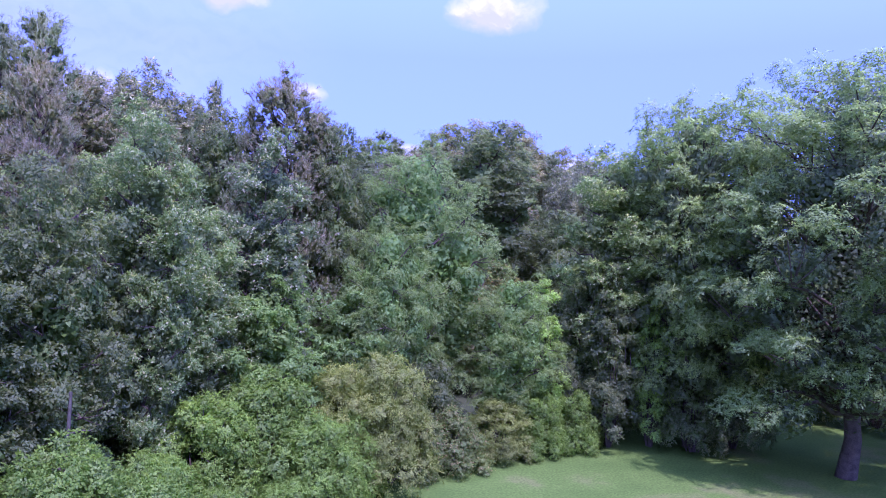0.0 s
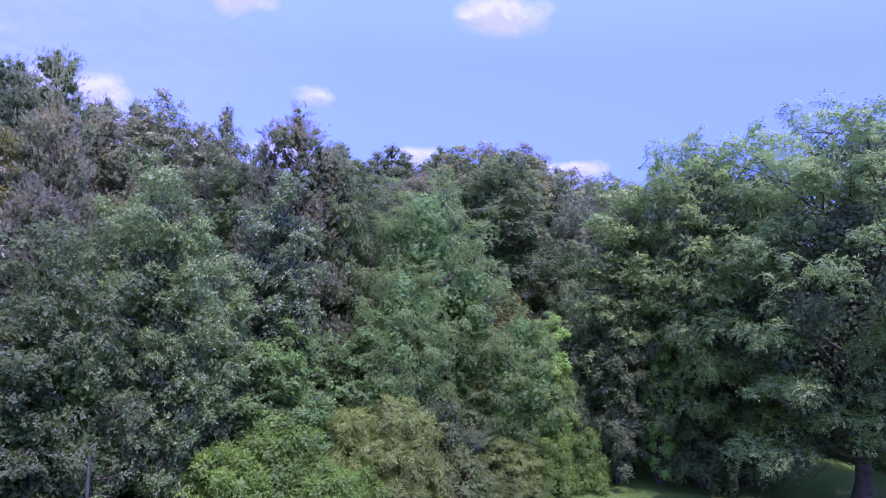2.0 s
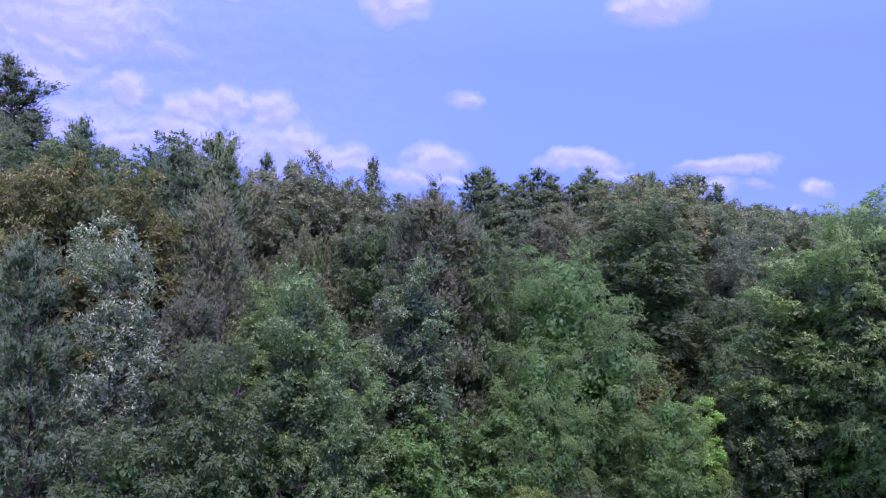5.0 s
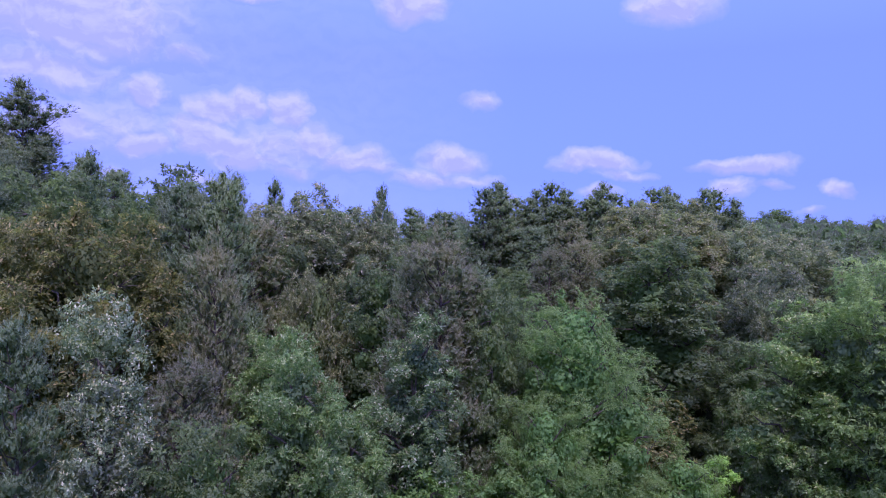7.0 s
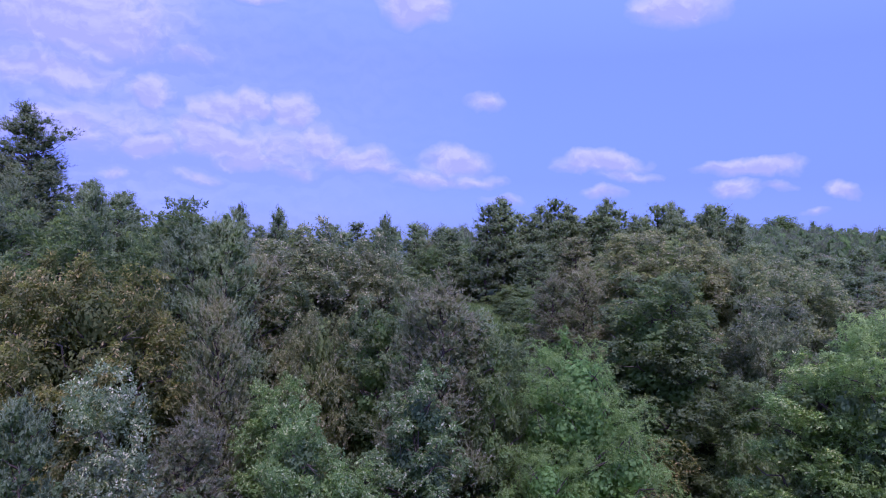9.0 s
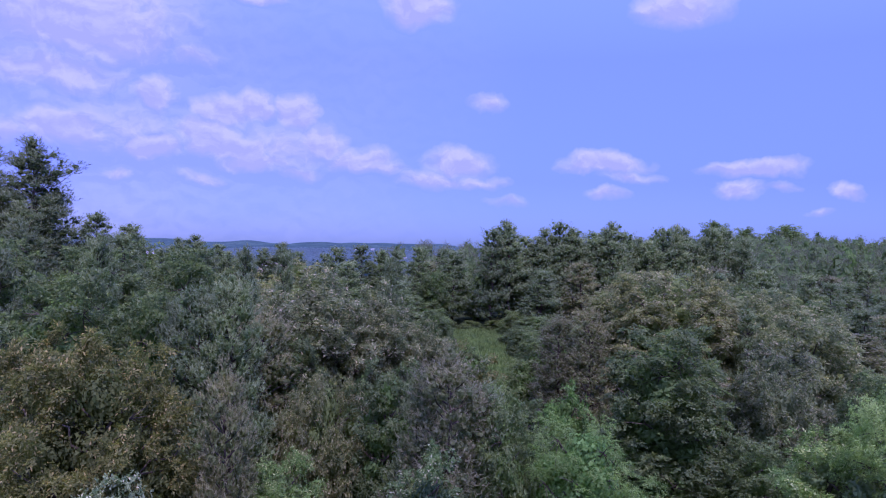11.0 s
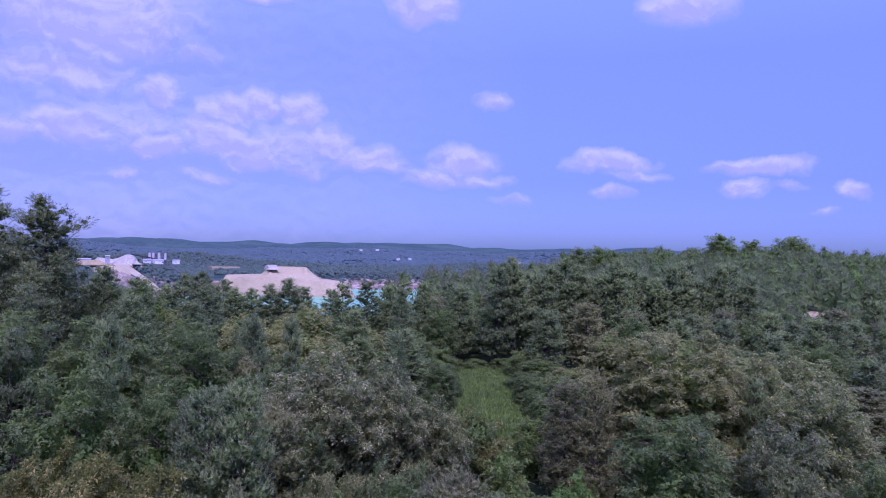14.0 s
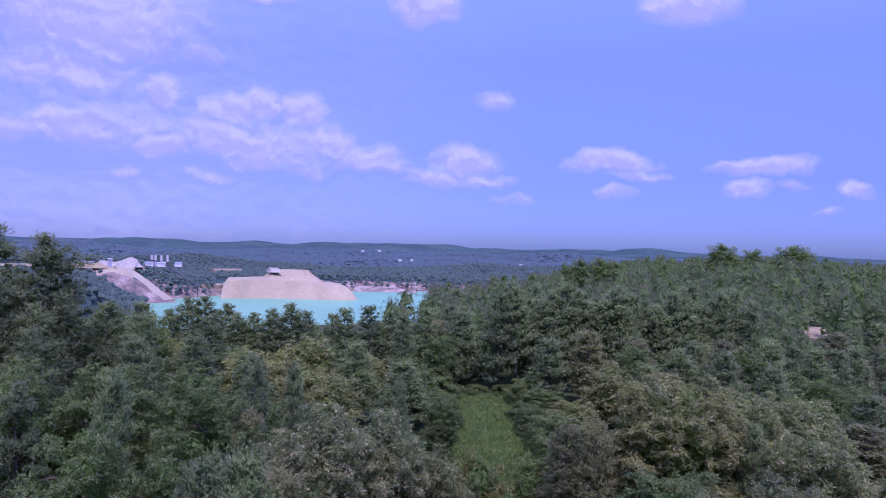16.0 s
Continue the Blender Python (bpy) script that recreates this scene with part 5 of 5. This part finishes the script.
# ---------------------------------------------------------------- the quarry
def polar(bearing, dist, z=0.0):
    return Vector((dist * math.sin(radians(bearing)), dist * math.cos(radians(bearing)), z))


def build_lake():
    c, pts = Vector((-130, 740)), []
    for k in range(96):
        w = 2 * math.pi * k / 96
        u, v = 345 * 1.08 * math.cos(w), (165 if math.sin(w) > 0 else 240) * 1.12 * math.sin(w)
        pts.append((c.x + 0.45 * u + 0.893 * v, c.y + 0.893 * u - 0.45 * v, LAKE_Z))
    me = mesh_from("quarry_lake", pts, [tuple(range(96))], (WATER,))
    tagged(new("quarry_lake", me), "turquoise water filling the flooded quarry", "lake", kind="structure")


build_lake()


def heap(name, label, bearing, dist, z, width, depth, profile, mat, seed, nu=60, nv=24, category="spoil heap", front=0.42):
    """A tipped heap: profile gives its crest height at places 0 to 1 along its width; it falls off to the front and the back."""
    rs = np.random.RandomState(seed)
    verts, faces = [], []
    us, hs = zip(*profile)
    for j in range(nv + 1):
        for i in range(nu + 1):
            u, v = i / nu, j / nv
            h = float(np.interp(u, us, hs))
            fall = min(1.0, v / (front + 0.04 * math.sin(u * 23 + 2 * math.sin(u * 9))), (1 - v) / 0.3)
            hh = max(0.0, h * fall) + (rs.rand() - 0.5) * 0.004 * h * (1 if 0 < v < 1 else 0)
            verts.append(((u - 0.5) * width + 2.5 * math.sin(v * 5 + u * 9), (v - 0.3) * depth + 0.1 * depth * math.sin(u * 5), hh - 1.5))
    for j in range(nv):
        for i in range(nu):
            a = j * (nu + 1) + i
            faces.append((a, a + 1, a + nu + 2, a + nu + 1))
    ob = new(name, mesh_from(name, verts, faces, (mat,)))
    ob.matrix_basis = Matrix.Translation(polar(bearing, dist, z)) @ Matrix.Rotation(-radians(bearing), 4, "Z")
    return tagged(ob, label, category)


heap("spoil_mound", "terrace of pale quarry sand, steep above the water", -14.5, 900, LAKE_Z, 172, 110,
     [(0, 18), (0.015, 24), (0.28, 25.5), (0.6, 23), (0.78, 20.5), (0.9, 18.5), (0.97, 8), (1, 0)], SAND, 3, 90, 30, front=0.17)
heap("sand_mound", "flat-topped mound of pale sand on the quarry terrace", -14.5, 918, LAKE_Z + 21.5, 84, 56,
     [(0, 0), (0.1, 6), (0.2, 14), (0.3, 15), (0.76, 15), (0.88, 8), (1, 0)], SAND, 6, 50, 20)
heap("sand_pile", "small pale sand pile on the spoil heap", -15.9, 922, LAKE_Z + 33, 17, 16, [(0, 0), (0.15, 6), (0.85, 6), (1, 0)], ROAD, 4, 16, 8)
heap("rock_bench", "broken rock ledge along the far shore", -6.6, 1030, LAKE_Z, 100, 60, [(0, 8), (0.1, 9), (0.5, 8), (0.7, 6), (1, 4)], ROCK, 5, 40, 12, "rock ledge")
heap("earth_pile", "low heap of reddish earth on the works yard", -29.4, 900, 0.0, 46, 24, [(0, 0), (0.3, 5), (0.6, 6), (1, 0)], EARTH, 8, 20, 10)
heap("gravel_pile", "ridge of pale crushed stone on the works yard", -28.1, 940, 1.0, 40, 20, [(0, 0), (0.2, 7), (0.5, 5), (0.8, 7), (1, 0)], ROAD, 9, 20, 10, "gravel pile")
heap("gravel_pile", "conical pile of pale crushed stone", -26.9, 915, 1.0, 34, 26, [(0, 0), (0.45, 12), (0.6, 11), (1, 0)], ROAD, 7, 16, 12, "gravel pile")


def strip(name, label, category, points, width, mat, kind="structure"):
    """A road or yard: a broad strip along points."""
    verts, faces = [], []
    pts = [Vector(p) for p in points]
    for i, p in enumerate(pts):
        d = (pts[min(i + 1, len(pts) - 1)] - pts[max(i - 1, 0)]).normalized()
        s = d.cross(Vector((0, 0, 1))).normalized() * (width[i] / 2)
        verts += [tuple(p + s), tuple(p - s), tuple(p - s - Vector((0, 0, 9))), tuple(p + s - Vector((0, 0, 9)))]
        if i:
            o = (i - 1) * 4
            faces += [(o + k, o + (k + 1) % 4, o + 4 + (k + 1) % 4, o + 4 + k) for k in range(4)]
    faces += [(0, 1, 2, 3), tuple(len(verts) - 4 + k for k in (3, 2, 1, 0))]
    return tagged(new(name, mesh_from(name, verts, faces, (mat,))), label, category, kind=kind)


def on_ground(b0, d0, b1, d1, n, lift=0.8):
    """Points along a straight way over the ground between two bearings and distances."""
    a, b = polar(b0, d0), polar(b1, d1)
    way = [a.lerp(b, i / (n - 1)) for i in range(n)]
    return [Vector((p.x, p.y, max(LAKE_Z + 0.4, floor_z(p.x, p.y) + lift))) for p in way]


strip("ramp_road", "grey haul road sloping down to the water", "road", on_ground(-27.5, 884, -24.1, 833, 18, 1.5), [20] * 12 + [18, 17, 17, 18, 20, 24], RAMP)
strip("far_bank", "bare pale bank between woods and water", "bank", on_ground(-21.9, 930, -20.2, 950, 5), (16, 20, 22, 20, 14), SAND)
strip("bare_field", "bare pale field among the woods", "field", [polar(-20.8, 1150, -12), polar(-18.6, 1160, -12)], (30, 24), SAND)


strip("bare_patch", "bare reddish earth showing between the hillside trees", "earth", [p - Vector((0, 0, 0.5)) for p in on_ground(27.8, 203, 27.8, 222, 6)], (3, 5, 6, 6, 5, 3), EARTH)
strip("grass_patch", "open strip of grass on the hillside", "grass", [p - Vector((0, 0, 0.5)) for p in on_ground(31.4, 184, 31.4, 208, 6)], (10, 14, 14, 14, 13, 8), MEADOW)


def box_mesh(name, x0, y0, z0, x1, y1, z1, mat):
    bm = bmesh.new()
    bmesh.ops.create_cube(bm, size=1)
    for v in bm.verts:
        v.co = Vector(((x0 + x1) / 2 + v.co.x * (x1 - x0), (y0 + y1) / 2 + v.co.y * (y1 - y0), (z0 + z1) / 2 + v.co.z * (z1 - z0)))
    bmesh.ops.bevel(bm, geom=bm.edges[:], offset=0.04 * min(x1 - x0, y1 - y0, z1 - z0), segments=1, affect="EDGES")
    me = bpy.data.meshes.new(name)
    bm.to_mesh(me)
    bm.free()
    me.materials.append(mat)
    return me


def cone_mesh(name, rings, mat, sides=16):
    """A turned shape: rings of (radius, height)."""
    verts = [(r * math.cos(2 * math.pi * k / sides), r * math.sin(2 * math.pi * k / sides), z) for r, z in rings for k in range(sides)]
    faces = [(i * sides + k, i * sides + (k + 1) % sides, (i + 1) * sides + (k + 1) % sides, (i + 1) * sides + k) for i in range(len(rings) - 1) for k in range(sides)]
    faces += [tuple(range(sides - 1, -1, -1)), tuple((len(rings) - 1) * sides + k for k in range(sides))]
    return mesh_from(name, verts, faces, (mat,), False)


def silo():
    root = new("silo")
    part("barrel", cone_mesh("barrel", [(2.1, -0.5), (2.1, 9.2), (2.0, 9.5)], CONCRETE), root)
    part("roof", cone_mesh("roof", [(2.2, 9.5), (0.5, 10.2), (0.5, 10.6)], STEEL), root)
    for k in range(4):
        x, y = 1.5 * math.cos(0.785 + 1.571 * k), 1.5 * math.sin(0.785 + 1.571 * k)
        part("leg", limbs_mesh("leg", [([(x, y, -16), (x, y, -0.4)], (0.3, 0.3), 6)], DARK_STEEL), root)
    return tagged(root, "pale concrete storage silo beside the stone works", "silo", "silos at the stone works")


first = silo()
first.matrix_basis = Matrix.Translation(polar(-25.35, 1159, max(-1.0, floor_z(*polar(-25.35, 1159).xy))))
for b in (-25.08, -24.65, -24.2):
    copy_thing(first, Matrix.Translation(polar(b, 1159, max(-1.0, floor_z(*polar(b, 1159).xy)))))


def shed(name, label, category, bearing, dist, z, w, d, h, wall, turn=0.0, group=""):
    """A plain building: walls, pitched roof, door and windows."""
    root = new(name)
    root.matrix_basis = Matrix.Translation(polar(bearing, dist, z)) @ Matrix.Rotation(-radians(bearing) + turn, 4, "Z")
    part("wall", box_mesh("wall", -w / 2, -d / 2, -2, w / 2, d / 2, h, wall), root)
    e = 0.4
    v = [(-w / 2 - e, -d / 2 - e, h), (w / 2 + e, -d / 2 - e, h), (w / 2 + e, d / 2 + e, h), (-w / 2 - e, d / 2 + e, h), (-w / 2 - e, 0, h + d * 0.22), (w / 2 + e, 0, h + d * 0.22)]
    part("roof", mesh_from("roof", v, [(0, 1, 5, 4), (2, 3, 4, 5), (1, 2, 5), (3, 0, 4), (3, 2, 1, 0)], (STEEL,)), root)
    part("door", box_mesh("door", -w * 0.1, -d / 2 - 0.15, 0, w * 0.1, -d / 2 + 0.05, h * 0.6, STEEL), root)
    for k in (-0.32, 0.32):
        part("window", box_mesh("window", w * k - w * 0.06, -d / 2 - 0.15, h * 0.4, w * k + w * 0.06, -d / 2 + 0.05, h * 0.7, STEEL), root)
    return tagged(root, label, category, group)


shed("crusher_house", "grey steel crusher building in the stone works", "building", -28.3, 915, 1, 5, 5, 8, STEEL)
shed("screen_house", "long low white building behind the gravel pile", "building", -25.1, 968, 0, 26, 7, 3.0, WHITEWALL, 0.05)
shed("works_shed", "long pale shed in the stone works", "building", -29.9, 945, 1, 16, 6, 3.0, STEEL, -0.1)
shed("works_shed", "low pale office on the works yard", "building", -23.4, 972, 0, 9, 5, 3, WHITEWALL, 0.1)
for b, r, w in ((-8.6, 2400, 16), (-7.2, 2470, 18), (-5.4, 1950, 14), (-4.4, 1930, 12), (5.0, 1650, 12), (-14.0, 1500, 9)):
    p = polar(b, r)
    shed("far_house", "small white house among the distant woods", "house", b, r, floor_z(p.x, p.y) + 5, w * 0.7, 7, 3.5, WHITEWALL, 0.3, "houses among the distant woods")


def conveyor(b0, d0, z0, b1, d1, z1):
    """A belt conveyor: truss, legs and a head house."""
    root = new("conveyor")
    a, b = polar(b0, d0, z0), polar(b1, d1, z1)
    root.matrix_basis = Matrix.Translation(a)
    way = b - a
    part("truss", limbs_mesh("truss", [([(0, 0, 0), tuple(way)], (0.9, 0.9), 4)], DARK_STEEL), root)
    for s in (0.3, 0.6, 0.9):
        p = way * s
        part("leg", limbs_mesh("leg", [([(p.x, p.y, p.z), (p.x + 1, p.y, floor_z(a.x + p.x, a.y + p.y) - a.z - 1)], (0.4, 0.4), 4)], DARK_STEEL), root)
    return tagged(root, "dark belt conveyor sloping across the stone works", "conveyor")


conveyor(-24.4, 930, 2, -21.6, 850, -22)
conveyor(-26.6, 900, 12, -24.3, 1010, 2)
